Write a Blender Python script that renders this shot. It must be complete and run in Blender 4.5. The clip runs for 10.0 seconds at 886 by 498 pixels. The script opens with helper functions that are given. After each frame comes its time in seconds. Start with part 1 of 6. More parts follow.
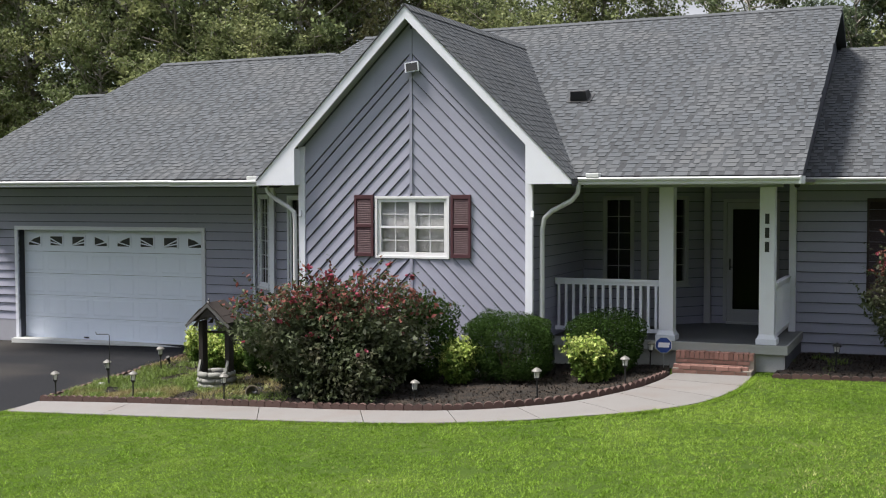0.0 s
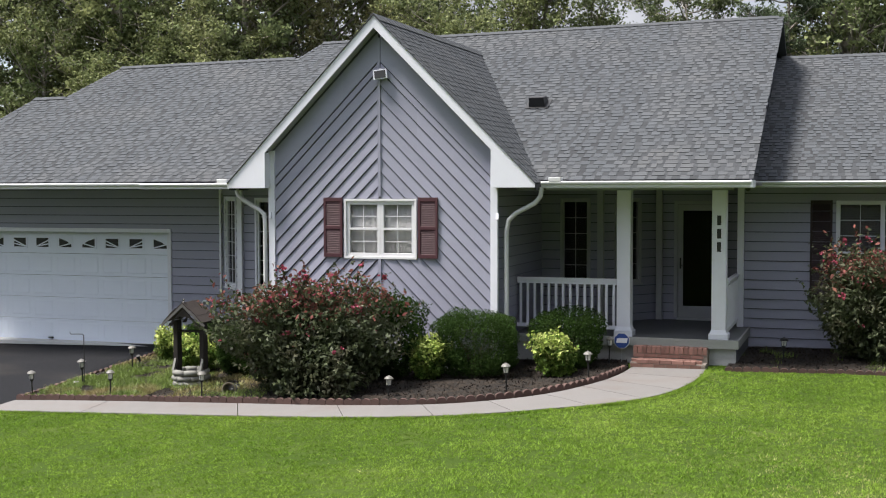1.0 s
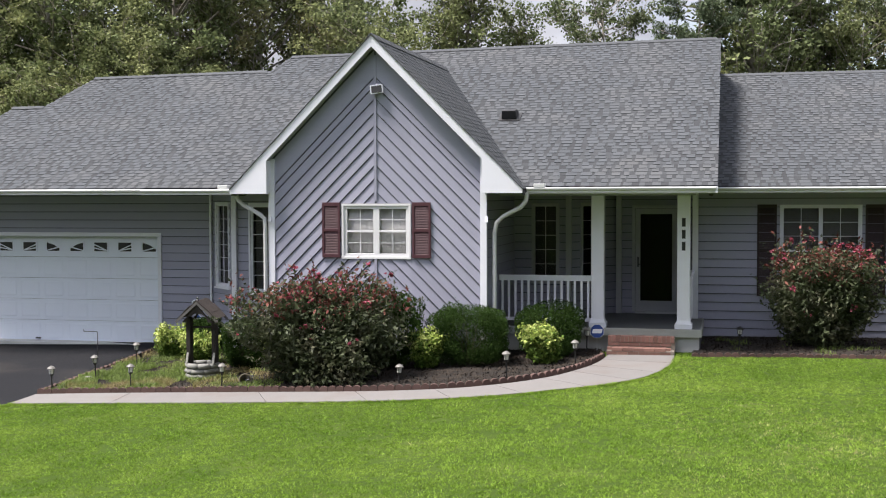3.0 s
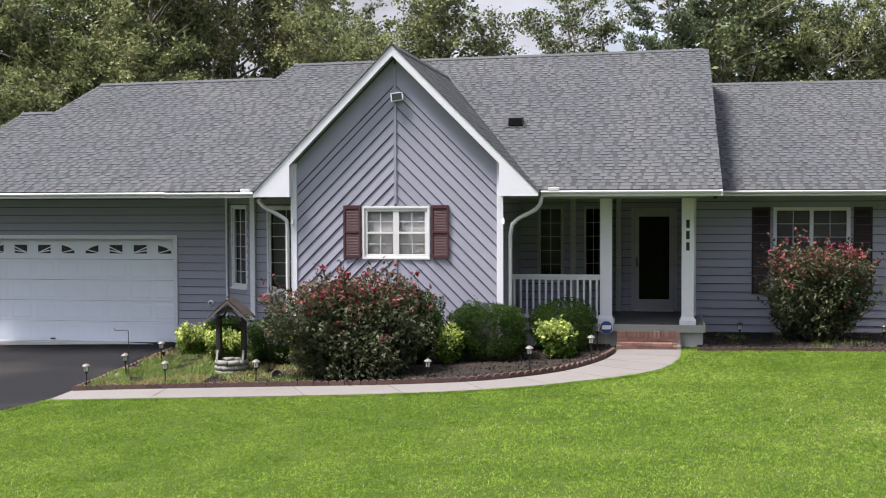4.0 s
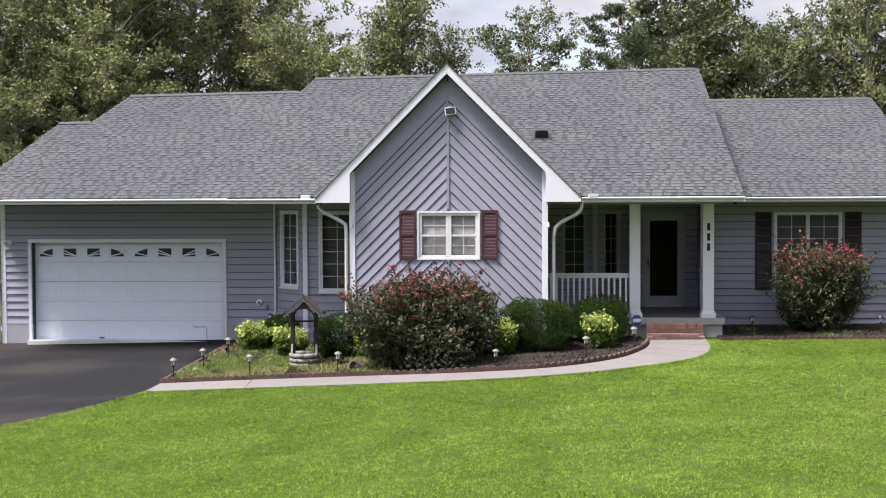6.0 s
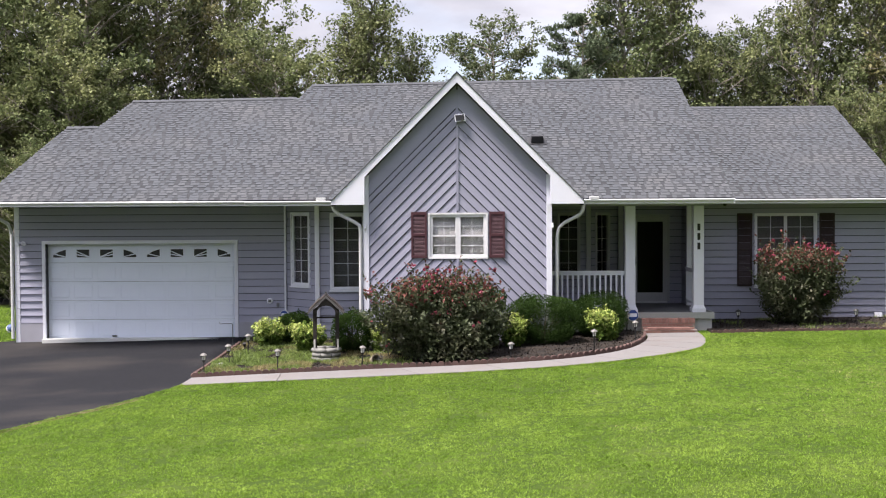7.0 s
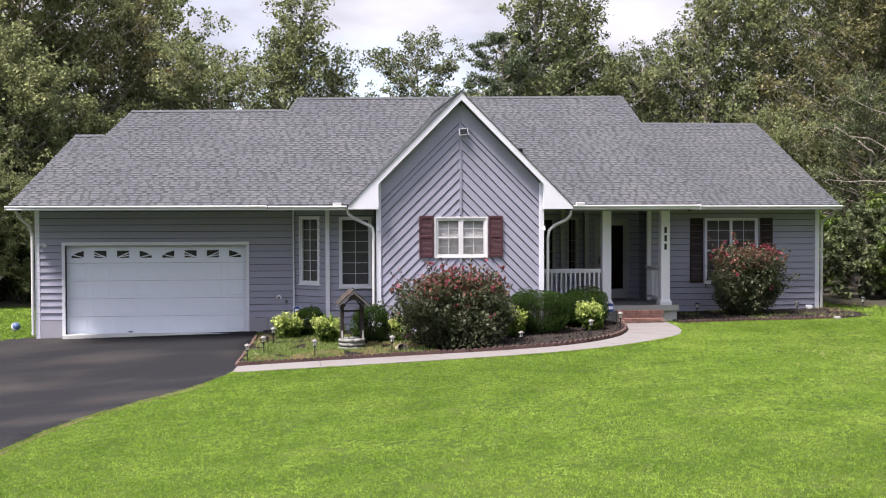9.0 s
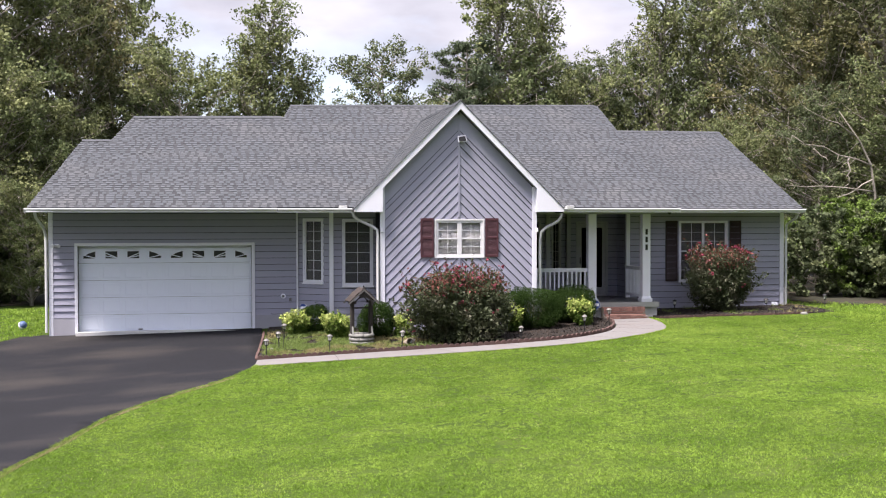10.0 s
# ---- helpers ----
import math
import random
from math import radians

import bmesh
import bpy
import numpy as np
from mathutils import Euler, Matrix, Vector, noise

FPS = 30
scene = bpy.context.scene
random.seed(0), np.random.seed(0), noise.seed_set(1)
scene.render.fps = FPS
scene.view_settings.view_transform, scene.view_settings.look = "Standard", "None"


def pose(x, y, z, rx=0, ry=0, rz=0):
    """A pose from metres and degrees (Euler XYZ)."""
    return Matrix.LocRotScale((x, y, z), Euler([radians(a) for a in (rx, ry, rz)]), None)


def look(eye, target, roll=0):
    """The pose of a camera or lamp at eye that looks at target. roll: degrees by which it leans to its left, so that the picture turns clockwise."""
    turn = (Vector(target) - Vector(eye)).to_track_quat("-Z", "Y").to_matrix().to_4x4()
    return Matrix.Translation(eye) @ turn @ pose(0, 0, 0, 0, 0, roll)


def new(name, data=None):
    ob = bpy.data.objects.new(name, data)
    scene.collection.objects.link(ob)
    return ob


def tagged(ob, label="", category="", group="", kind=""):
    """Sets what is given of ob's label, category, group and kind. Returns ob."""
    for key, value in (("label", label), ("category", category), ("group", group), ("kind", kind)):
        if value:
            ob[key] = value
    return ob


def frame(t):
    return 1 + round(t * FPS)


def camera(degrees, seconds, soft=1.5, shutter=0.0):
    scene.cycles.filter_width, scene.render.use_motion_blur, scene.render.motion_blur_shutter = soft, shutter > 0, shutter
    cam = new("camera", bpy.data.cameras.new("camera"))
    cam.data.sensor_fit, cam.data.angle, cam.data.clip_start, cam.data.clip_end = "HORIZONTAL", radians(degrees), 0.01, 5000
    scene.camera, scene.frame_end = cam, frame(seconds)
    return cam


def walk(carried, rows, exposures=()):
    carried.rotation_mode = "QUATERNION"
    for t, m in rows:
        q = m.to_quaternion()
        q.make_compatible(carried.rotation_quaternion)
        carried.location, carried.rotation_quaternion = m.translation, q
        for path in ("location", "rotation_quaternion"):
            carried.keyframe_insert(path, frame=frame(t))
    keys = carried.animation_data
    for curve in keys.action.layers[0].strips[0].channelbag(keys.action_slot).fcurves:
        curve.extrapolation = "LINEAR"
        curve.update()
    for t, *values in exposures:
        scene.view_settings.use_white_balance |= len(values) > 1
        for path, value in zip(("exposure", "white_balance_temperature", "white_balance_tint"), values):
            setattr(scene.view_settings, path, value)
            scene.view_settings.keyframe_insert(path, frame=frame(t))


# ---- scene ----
# ---------------------------------------------------------------- camera
cam = camera(40.0, 10.0, soft=1.1)
PATH = [
    (0.0, look((8.683, -19.675, 1.151), (1.083, -1.199, 0.212), -0.143)),
    (0.5, look((8.449, -20.172, 1.231), (1.448, -1.462, 0.259), 0.026)),
    (1.0, look((8.344, -20.706, 1.264), (1.840, -1.819, 0.269), -0.150)),
    (1.5, look((8.034, -21.293, 1.233), (2.059, -2.229, 0.306), -0.048)),
    (2, look((7.667, -21.894, 1.226), (2.191, -2.680, 0.324), -0.100)),
    (2.5, look((7.306, -22.530, 1.262), (2.274, -3.196, 0.346), -0.128)),
    (4, look((5.429, -24.692, 1.171), (1.896, -5.022, 0.392), -0.209)),
    (4.5, look((4.629, -25.275, 1.178), (1.576, -5.524, 0.421), -0.082)),
    (5, look((3.770, -26.111, 1.188), (1.251, -6.284, 0.440), -0.155)),
    (5.5, look((2.944, -26.765, 1.157), (0.863, -6.885, 0.460), -0.169)),
    (7, look((0.028, -29.094, 1.090), (-0.233, -9.105, 0.486), -0.314)),
    (7.5, look((-1.013, -29.834, 1.069), (-0.569, -9.847, 0.498), -0.225)),
    (8, look((-2.104, -30.659, 1.058), (-0.976, -10.699, 0.503), -0.326)),
    (8.5, look((-3.224, -31.420, 1.038), (-1.447, -11.506, 0.510), -0.381)),
    (9.0, look((-4.376, -32.108, 1.019), (-1.963, -12.260, 0.525), -0.187)),
    (9.5, look((-5.432, -32.826, 1.028), (-2.445, -13.057, 0.537), -0.366)),
    (10.0, look((-6.769, -33.702, 0.994), (-3.091, -14.048, 0.550), -0.118)),
]
walk(cam, PATH, [(0.0, 1.29, 6500, 10), (2.5, 1.43, 6500, 12.5), (5.5, 1.52, 6500, 16), (8.0, 1.58, 6500, 19), (10.0, 1.63, 6500, 20)])

# ---------------------------------------------------------------- light
SUN_TO = Vector((-0.37, -0.19, 0.82)).normalized()      # towards the sun
world = bpy.data.worlds.new("sky")
scene.world = world
world.use_nodes = True
wn, wl = world.node_tree.nodes, world.node_tree.links
wn.clear()
sky = wn.new("ShaderNodeTexSky")
sky.sky_type, sky.sun_disc = "NISHITA", False
sky.sun_elevation = math.asin(SUN_TO.z)
sky.sun_rotation = math.atan2(SUN_TO.x, SUN_TO.y)
sky.dust_density, sky.air_density = 2.0, 1.0
w_co = wn.new("ShaderNodeTexCoord")
w_map = wn.new("ShaderNodeMapping")
w_map.inputs["Scale"].default_value = (1.0, 1.0, 2.6)
w_noise = wn.new("ShaderNodeTexNoise")
w_noise.inputs["Scale"].default_value, w_noise.inputs["Detail"].default_value = 2.3, 7.0
w_ramp = wn.new("ShaderNodeValToRGB")
w_ramp.color_ramp.elements[0].position, w_ramp.color_ramp.elements[0].color = 0.34, (0.25, 0.25, 0.25, 1)
w_ramp.color_ramp.elements[1].position, w_ramp.color_ramp.elements[1].color = 0.50, (1, 1, 1, 1)
w_noise2 = wn.new("ShaderNodeTexNoise")
w_noise2.inputs["Scale"].default_value, w_noise2.inputs["Detail"].default_value = 5.0, 6.0
w_ramp2 = wn.new("ShaderNodeValToRGB")
w_ramp2.color_ramp.elements[0].position, w_ramp2.color_ramp.elements[0].color = 0.36, (2.10, 2.18, 2.48, 1)
w_ramp2.color_ramp.elements[1].position, w_ramp2.color_ramp.elements[1].color = 0.65, (3.9, 4.0, 4.28, 1)
w_mix = wn.new("ShaderNodeMixRGB")
w_sep, w_rise, w_cloud = wn.new("ShaderNodeSeparateXYZ"), wn.new("ShaderNodeMapRange"), wn.new("ShaderNodeVectorMath")
w_rise.inputs["From Min"].default_value, w_rise.inputs["From Max"].default_value = 0.0, 1.0
w_rise.inputs["To Min"].default_value, w_rise.inputs["To Max"].default_value = 0.52, 1.40
w_cloud.operation = "SCALE"
w_bg, w_out = wn.new("ShaderNodeBackground"), wn.new("ShaderNodeOutputWorld")
w_bg.inputs["Strength"].default_value = 0.128
wl.new(w_co.outputs["Generated"], w_map.inputs["Vector"])
wl.new(w_map.outputs["Vector"], w_noise.inputs["Vector"])
wl.new(w_map.outputs["Vector"], w_noise2.inputs["Vector"])
wl.new(w_noise.outputs["Fac"], w_ramp.inputs["Fac"])
wl.new(w_noise2.outputs["Fac"], w_ramp2.inputs["Fac"])
wl.new(w_ramp.outputs["Color"], w_mix.inputs["Fac"])
wl.new(sky.outputs["Color"], w_mix.inputs["Color1"])
wl.new(w_co.outputs["Generated"], w_sep.inputs["Vector"])
wl.new(w_sep.outputs["Z"], w_rise.inputs["Value"])
wl.new(w_ramp2.outputs["Color"], w_cloud.inputs[0])
wl.new(w_rise.outputs["Result"], w_cloud.inputs["Scale"])
wl.new(w_cloud.outputs["Vector"], w_mix.inputs["Color2"])
wl.new(w_mix.outputs["Color"], w_bg.inputs["Color"])
wl.new(w_bg.outputs["Background"], w_out.inputs["Surface"])

sun_data = bpy.data.lights.new("sun", "SUN")
sun_data.energy, sun_data.angle, sun_data.color = 3.7, radians(16.0), (1.0, 0.95, 0.88)
sun = new("sun", sun_data)
sun.matrix_world = look(SUN_TO * 60, (0, 0, 0))

# ---------------------------------------------------------------- materials
def material(name, base, rough=0.6, vary=0.12, scale=6.0, fine=60.0, bump=0.15, depth=0.004, island=0.0, piece=0.0,
             stretch=(1, 1, 1), metal=0.0, spec=0.4, second=None, patch=(0.45, 0.65), coords="Object", sheen=0.0, through_light=0.0):
    m = bpy.data.materials.new(name)
    m.use_nodes = True
    n, l = m.node_tree.nodes, m.node_tree.links
    b = n["Principled BSDF"]
    b.inputs["Roughness"].default_value, b.inputs["Metallic"].default_value = rough, metal
    b.inputs["Specular IOR Level"].default_value = spec
    co, mp = n.new("ShaderNodeTexCoord"), n.new("ShaderNodeMapping")
    mp.inputs["Scale"].default_value = stretch
    l.new(co.outputs[coords], mp.inputs["Vector"])
    big, small = n.new("ShaderNodeTexNoise"), n.new("ShaderNodeTexNoise")
    big.inputs["Scale"].default_value, big.inputs["Detail"].default_value = scale, 5
    small.inputs["Scale"].default_value, small.inputs["Detail"].default_value = fine, 3
    l.new(mp.outputs["Vector"], big.inputs["Vector"])
    l.new(mp.outputs["Vector"], small.inputs["Vector"])
    col = n.new("ShaderNodeRGB")
    col.outputs[0].default_value = (*base, 1)
    out = col.outputs[0]
    if second:
        ramp = n.new("ShaderNodeValToRGB")
        ramp.color_ramp.elements[0].position, ramp.color_ramp.elements[1].position = patch
        l.new(big.outputs["Fac"], ramp.inputs["Fac"])
        mx = n.new("ShaderNodeMixRGB")
        mx.inputs["Color2"].default_value = (*second, 1)
        l.new(ramp.outputs["Color"], mx.inputs["Fac"])
        l.new(out, mx.inputs["Color1"])
        out = mx.outputs[0]
    terms = [(big.outputs["Fac"], vary * 2, 0.5), (small.outputs["Fac"], vary * 2, 0.5)]
    if island:
        g = n.new("ShaderNodeNewGeometry")
        terms.append((g.outputs["Random Per Island"], island, 0.5))
    if piece:
        g = n.new("ShaderNodeObjectInfo")
        terms.append((g.outputs["Random"], piece, 0.5))
    gain = None
    for sock, amount, mid in terms:
        ma = n.new("ShaderNodeMath")
        ma.operation = "MULTIPLY_ADD"
        ma.inputs[1].default_value, ma.inputs[2].default_value = amount, (1 - amount * mid) if gain is None else -amount * mid
        l.new(sock, ma.inputs[0])
        if gain is None:
            gain = ma.outputs[0]
        else:
            ad = n.new("ShaderNodeMath")
            ad.operation = "ADD"
            l.new(gain, ad.inputs[0])
            l.new(ma.outputs[0], ad.inputs[1])
            gain = ad.outputs[0]
    vm = n.new("ShaderNodeVectorMath")
    vm.operation = "SCALE"
    l.new(out, vm.inputs[0])
    l.new(gain, vm.inputs["Scale"])
    l.new(vm.outputs[0], b.inputs["Base Color"])
    if bump:
        bp = n.new("ShaderNodeBump")
        bp.inputs["Strength"].default_value, bp.inputs["Distance"].default_value = bump, depth
        l.new(small.outputs["Fac"], bp.inputs["Height"])
        l.new(bp.outputs["Normal"], b.inputs["Normal"])
    if through_light:
        tr, ms = n.new("ShaderNodeBsdfTranslucent"), n.new("ShaderNodeMixShader")
        ms.inputs["Fac"].default_value = through_light
        l.new(vm.outputs[0], tr.inputs["Color"])
        l.new(b.outputs[0], ms.inputs[1])
        l.new(tr.outputs[0], ms.inputs[2])
        l.new(ms.outputs[0], n["Material Output"].inputs["Surface"])
    return m


def glass_material(name, tint=(0.85, 0.85, 0.87), gloss=0.014):
    m = bpy.data.materials.new(name)
    m.use_nodes = True
    n, l = m.node_tree.nodes, m.node_tree.links
    n.remove(n["Principled BSDF"])
    tr, gl, mx = n.new("ShaderNodeBsdfTransparent"), n.new("ShaderNodeBsdfGlossy"), n.new("ShaderNodeMixShader")
    tr.inputs["Color"].default_value = (*tint, 1)
    gl.inputs["Roughness"].default_value = 0.14
    mx.inputs["Fac"].default_value = gloss
    l.new(tr.outputs[0], mx.inputs[1])
    l.new(gl.outputs[0], mx.inputs[2])
    l.new(mx.outputs[0], n["Material Output"].inputs["Surface"])
    return m


M_SIDING = material("grey_blue_siding_paint", (0.278, 0.281, 0.356), 0.5, 0.07, 2.2, 45, 0.12, 0.002, stretch=(0.4, 0.4, 3), island=0.10, piece=0.10)
# darkened wall colour: shadow lines between boards, and shaded sides
M_WALL = material("shade_dark_wall", (0.07, 0.073, 0.088), 0.7, 0.08, 2.5, 50)
M_TRIM = material("white_trim_paint", (0.68, 0.69, 0.76), 0.45, 0.05, 3, 60, 0.06, 0.001, second=(0.64, 0.64, 0.69), patch=(0.55, 0.8))
# white trim in a greyer copy that carries the porch shade
M_TRIM_SHADE = material("trim_greyed_for_porch_shade", (0.36, 0.36, 0.38), 0.6, 0.08, 3, 60, 0.08, 0.001)
M_SHUTTER_DARK = material("near_black_maroon_shutter", (0.026, 0.014, 0.017), 0.55, 0.12, 3, 60, 0.1, 0.001)
# ceiling colour lowered to deepen the shade inside the porch
M_CEIL = material("porch_ceiling_darkened_for_shade", (0.10, 0.097, 0.095), 0.7, 0.08, 3, 50)
M_GUTTER = material("white_gutter_metal", (0.52, 0.53, 0.54), 0.35, 0.05, 1.6, 50, 0.03, 0.001, second=(0.55, 0.55, 0.53), patch=(0.55, 0.85))
M_EAVE = material("white_eave_soffit", (0.78, 0.79, 0.82), 0.6, 0.06, 3, 50)
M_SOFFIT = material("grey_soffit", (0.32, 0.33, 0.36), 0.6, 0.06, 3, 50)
M_SHINGLE = material("weathered_grey_asphalt_shingle", (0.065, 0.071, 0.079), 0.92, 0.14, 0.7, 55, 0.5, 0.004, island=0.20, piece=0.20, second=(0.074, 0.077, 0.081), patch=(0.45, 0.7), spec=0.2)
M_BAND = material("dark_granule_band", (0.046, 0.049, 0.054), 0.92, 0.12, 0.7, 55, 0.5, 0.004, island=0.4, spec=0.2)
M_DECK = material("dark_roof_felt", (0.045, 0.046, 0.05), 0.9, 0.1, 4, 90)
M_DOOR_G = material("pale_grey_garage_door", (0.74, 0.79, 0.89), 0.45, 0.04, 2, 60, 0.05, 0.001)
M_SHUTTER = material("burgundy_shutter", (0.064, 0.022, 0.029), 0.55, 0.12, 3, 60, 0.1, 0.001)
M_GLASS = glass_material("window_glass")
M_DARKGLASS = glass_material("storm_door_glass", (0.35, 0.36, 0.37), 0.006)
M_BLIND = material("pale_blind", (0.150, 0.148, 0.152), 0.7, 0.05, 3, 30)
M_SASH = material("chalky_white_window_paint", (0.64, 0.64, 0.66), 0.5, 0.06, 3, 60, 0.06, 0.001)
M_SHEER = material("sheer_white_curtain", (0.72, 0.71, 0.67), 0.8, 0.04, 3, 30)
# near-black that takes the place of missing light behind glass
M_DARK = material("unlit_black", (0.012, 0.012, 0.013), 0.8, 0.1, 2, 20)
M_CONC = material("pale_concrete", (0.152, 0.145, 0.142), 0.85, 0.20, 1.4, 120, 0.35, 0.003, second=(0.125, 0.110, 0.103), patch=(0.5, 0.75), piece=0.08)
# sill, set far paler than the walkway concrete
M_SILL = material("pale_sill", (0.55, 0.55, 0.54), 0.7, 0.12, 2, 60, 0.2, 0.002)
# floor grey lowered too, for the same porch shade
M_PORCH = material("porch_floor", (0.11, 0.112, 0.118), 0.6, 0.12, 3, 70)
M_WOODGREY = material("weathered_porch_board", (0.27, 0.28, 0.27), 0.75, 0.14, 3, 50, 0.3, 0.002, stretch=(0.4, 1, 4))
M_ASPHALT = material("black_asphalt_drive", (0.0150, 0.0155, 0.0180), 0.95, 0.24, 0.45, 140, 0.5, 0.004, second=(0.030, 0.028, 0.027), patch=(0.48, 0.66), stretch=(0.5, 1.2, 1), spec=0.1)
M_BRICK = material("red_brick", (0.215, 0.116, 0.096), 0.85, 0.16, 12, 120, 0.4, 0.003, piece=0.5)
M_MORTAR = material("grey_mortar", (0.23, 0.195, 0.17), 0.9, 0.12, 10, 100)
M_EDGING = material("red_concrete_edging", (0.080, 0.047, 0.041), 0.85, 0.2, 5, 120, 0.4, 0.003, piece=0.35)
# dark mulch, its colour lowered further for the shade under the shrubs
M_MULCH = material("dark_bark_mulch_with_shade", (0.013, 0.010, 0.008), 0.95, 0.3, 5, 50, 0.9, 0.03, second=(0.024, 0.017, 0.012), patch=(0.45, 0.6))
M_LAWN = material("lawn_soil_and_turf", (0.042, 0.070, 0.013), 0.95, 0.2, 0.9, 40, 0.8, 0.03, spec=0.05, second=(0.058, 0.084, 0.018), patch=(0.48, 0.7))
M_GRASS = material("grass_blade", (0.151, 0.256, 0.033), 0.8, 0.30, 0.75, 5.0, 0.0, island=0.95, spec=0.08, second=(0.202, 0.300, 0.050), patch=(0.36, 0.64), through_light=0.3)
M_DRY = material("dry_grass_blade", (0.26, 0.32, 0.10), 0.8, 0.15, 1.5, 6.0, 0.0, island=1.0, spec=0.08, second=(0.34, 0.33, 0.15), patch=(0.45, 0.65), through_light=0.3)
M_STRAW = material("straw_grass_blade", (0.34, 0.29, 0.17), 0.85, 0.15, 1.5, 6.0, 0.0, island=0.8, spec=0.05, second=(0.22, 0.24, 0.09), patch=(0.45, 0.65), through_light=0.2)
M_WEED = material("bed_grass_blade", (0.135, 0.195, 0.040), 0.6, 0.2, 1.0, 5.0, 0.0, island=0.9, second=(0.23, 0.19, 0.085), patch=(0.5, 0.62), through_light=0.25)
M_BARK = material("grey_brown_bark", (0.27, 0.245, 0.21), 0.9, 0.25, 3, 40, 0.8, 0.02, stretch=(1, 1, 0.25))
M_WELL = material("weathered_well_wood", (0.024, 0.020, 0.018), 0.85, 0.25, 5, 50, 0.5, 0.004, stretch=(3, 3, 0.6))
M_BARGE = material("greyed_barge_board", (0.105, 0.100, 0.100), 0.85, 0.2, 6, 60, 0.4, 0.003)
M_WELLROOF = material("brown_well_shingle", (0.034, 0.026, 0.023), 0.9, 0.25, 6, 90, 0.5, 0.004, piece=0.4)
M_WELLSTONE = material("pale_round_log", (0.20, 0.20, 0.185), 0.85, 0.2, 8, 60, 0.5, 0.006, piece=0.3)
M_BLACK = material("black_plastic", (0.018, 0.018, 0.019), 0.45, 0.1, 6, 60)
M_LENS = material("frosted_lamp_lens", (0.55, 0.55, 0.52), 0.3, 0.05, 6, 60)
M_LAMPCAP = material("pale_lamp_cap", (0.15, 0.145, 0.135), 0.5, 0.12, 12, 60)
M_BLUE = material("blue_sign", (0.018, 0.050, 0.22), 0.4, 0.05, 5, 40, 0.0)
M_BALL = material("faded_blue_plastic", (0.06, 0.10, 0.21), 0.5, 0.2, 8, 40, 0.0)
M_NUMBER = material("black_number_paint", (0.02, 0.02, 0.022), 0.4, 0.05, 5, 40, 0.0)
M_GALV = material("grey_flashing_metal", (0.16, 0.16, 0.17), 0.45, 0.1, 4, 50, metal=0.4)
M_VENT = material("black_roof_vent", (0.022, 0.022, 0.024), 0.5, 0.1, 6, 60)
M_STEEL = material("galvanised_steel", (0.45, 0.46, 0.47), 0.35, 0.08, 8, 60, metal=0.8)
LEAF = dict(rough=0.55, vary=0.10, fine=9.0, bump=0.0, island=1.0, through_light=0.34, spec=0.12)
M_LEAF_A = material("tree_leaf_mid_green", (0.128, 0.160, 0.070), scale=0.35, second=(0.215, 0.232, 0.104), patch=(0.45, 0.65), **LEAF)
M_LEAF_B = material("tree_leaf_dark_green", (0.088, 0.114, 0.056), scale=0.4, second=(0.146, 0.168, 0.082), patch=(0.45, 0.65), **LEAF)
M_LEAF_C = material("tree_leaf_olive", (0.088, 0.104, 0.047), scale=0.35, second=(0.162, 0.152, 0.068), patch=(0.45, 0.62), **LEAF)
M_NEEDLE = material("pine_needle", (0.095, 0.125, 0.072), scale=0.6, **LEAF)
M_LEAF_BRIGHT = material("bright_green_leaf", (0.130, 0.195, 0.045), scale=0.8, **LEAF)
M_ROSE = material("rose_leaf", (0.066, 0.082, 0.042), scale=2.0, second=(0.100, 0.096, 0.064), patch=(0.5, 0.7), **{**LEAF, "spec": 0.2, "rough": 0.5, "island": 0.9})
M_ROSE_NEW = material("young_red_rose_leaf", (0.165, 0.060, 0.052), scale=2.0, second=(0.20, 0.10, 0.07), patch=(0.5, 0.7), **LEAF)
M_PETAL = material("pink_red_petal", (0.34, 0.070, 0.112), 0.55, 0.15, 4, 20, 0.0, island=0.5, through_light=0.2)
M_TWIG = material("dark_shrub_stem", (0.055, 0.042, 0.030), 0.9, 0.2, 6, 60)
M_BOX = material("boxwood_leaf", (0.030, 0.058, 0.014), scale=2.5, second=(0.042, 0.074, 0.019), patch=(0.5, 0.7), **{**LEAF, "spec": 0.05, "rough": 0.75, "island": 0.7})
M_GOLD = material("golden_shrub_leaf", (0.29, 0.37, 0.085), scale=6.0, second=(0.50, 0.55, 0.20), patch=(0.42, 0.62), **LEAF)
M_GOLD_IN = material("inner_green_leaf", (0.085, 0.150, 0.030), scale=6.0, second=(0.15, 0.22, 0.045), patch=(0.42, 0.62), **LEAF)
M_TERRA = material("tan_clay_pot", (0.26, 0.22, 0.17), 0.8, 0.2, 6, 60)
# litter colour lowered to hold the canopy's shade
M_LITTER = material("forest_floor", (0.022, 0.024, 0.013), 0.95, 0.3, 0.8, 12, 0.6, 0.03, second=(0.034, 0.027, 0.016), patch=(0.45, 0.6))

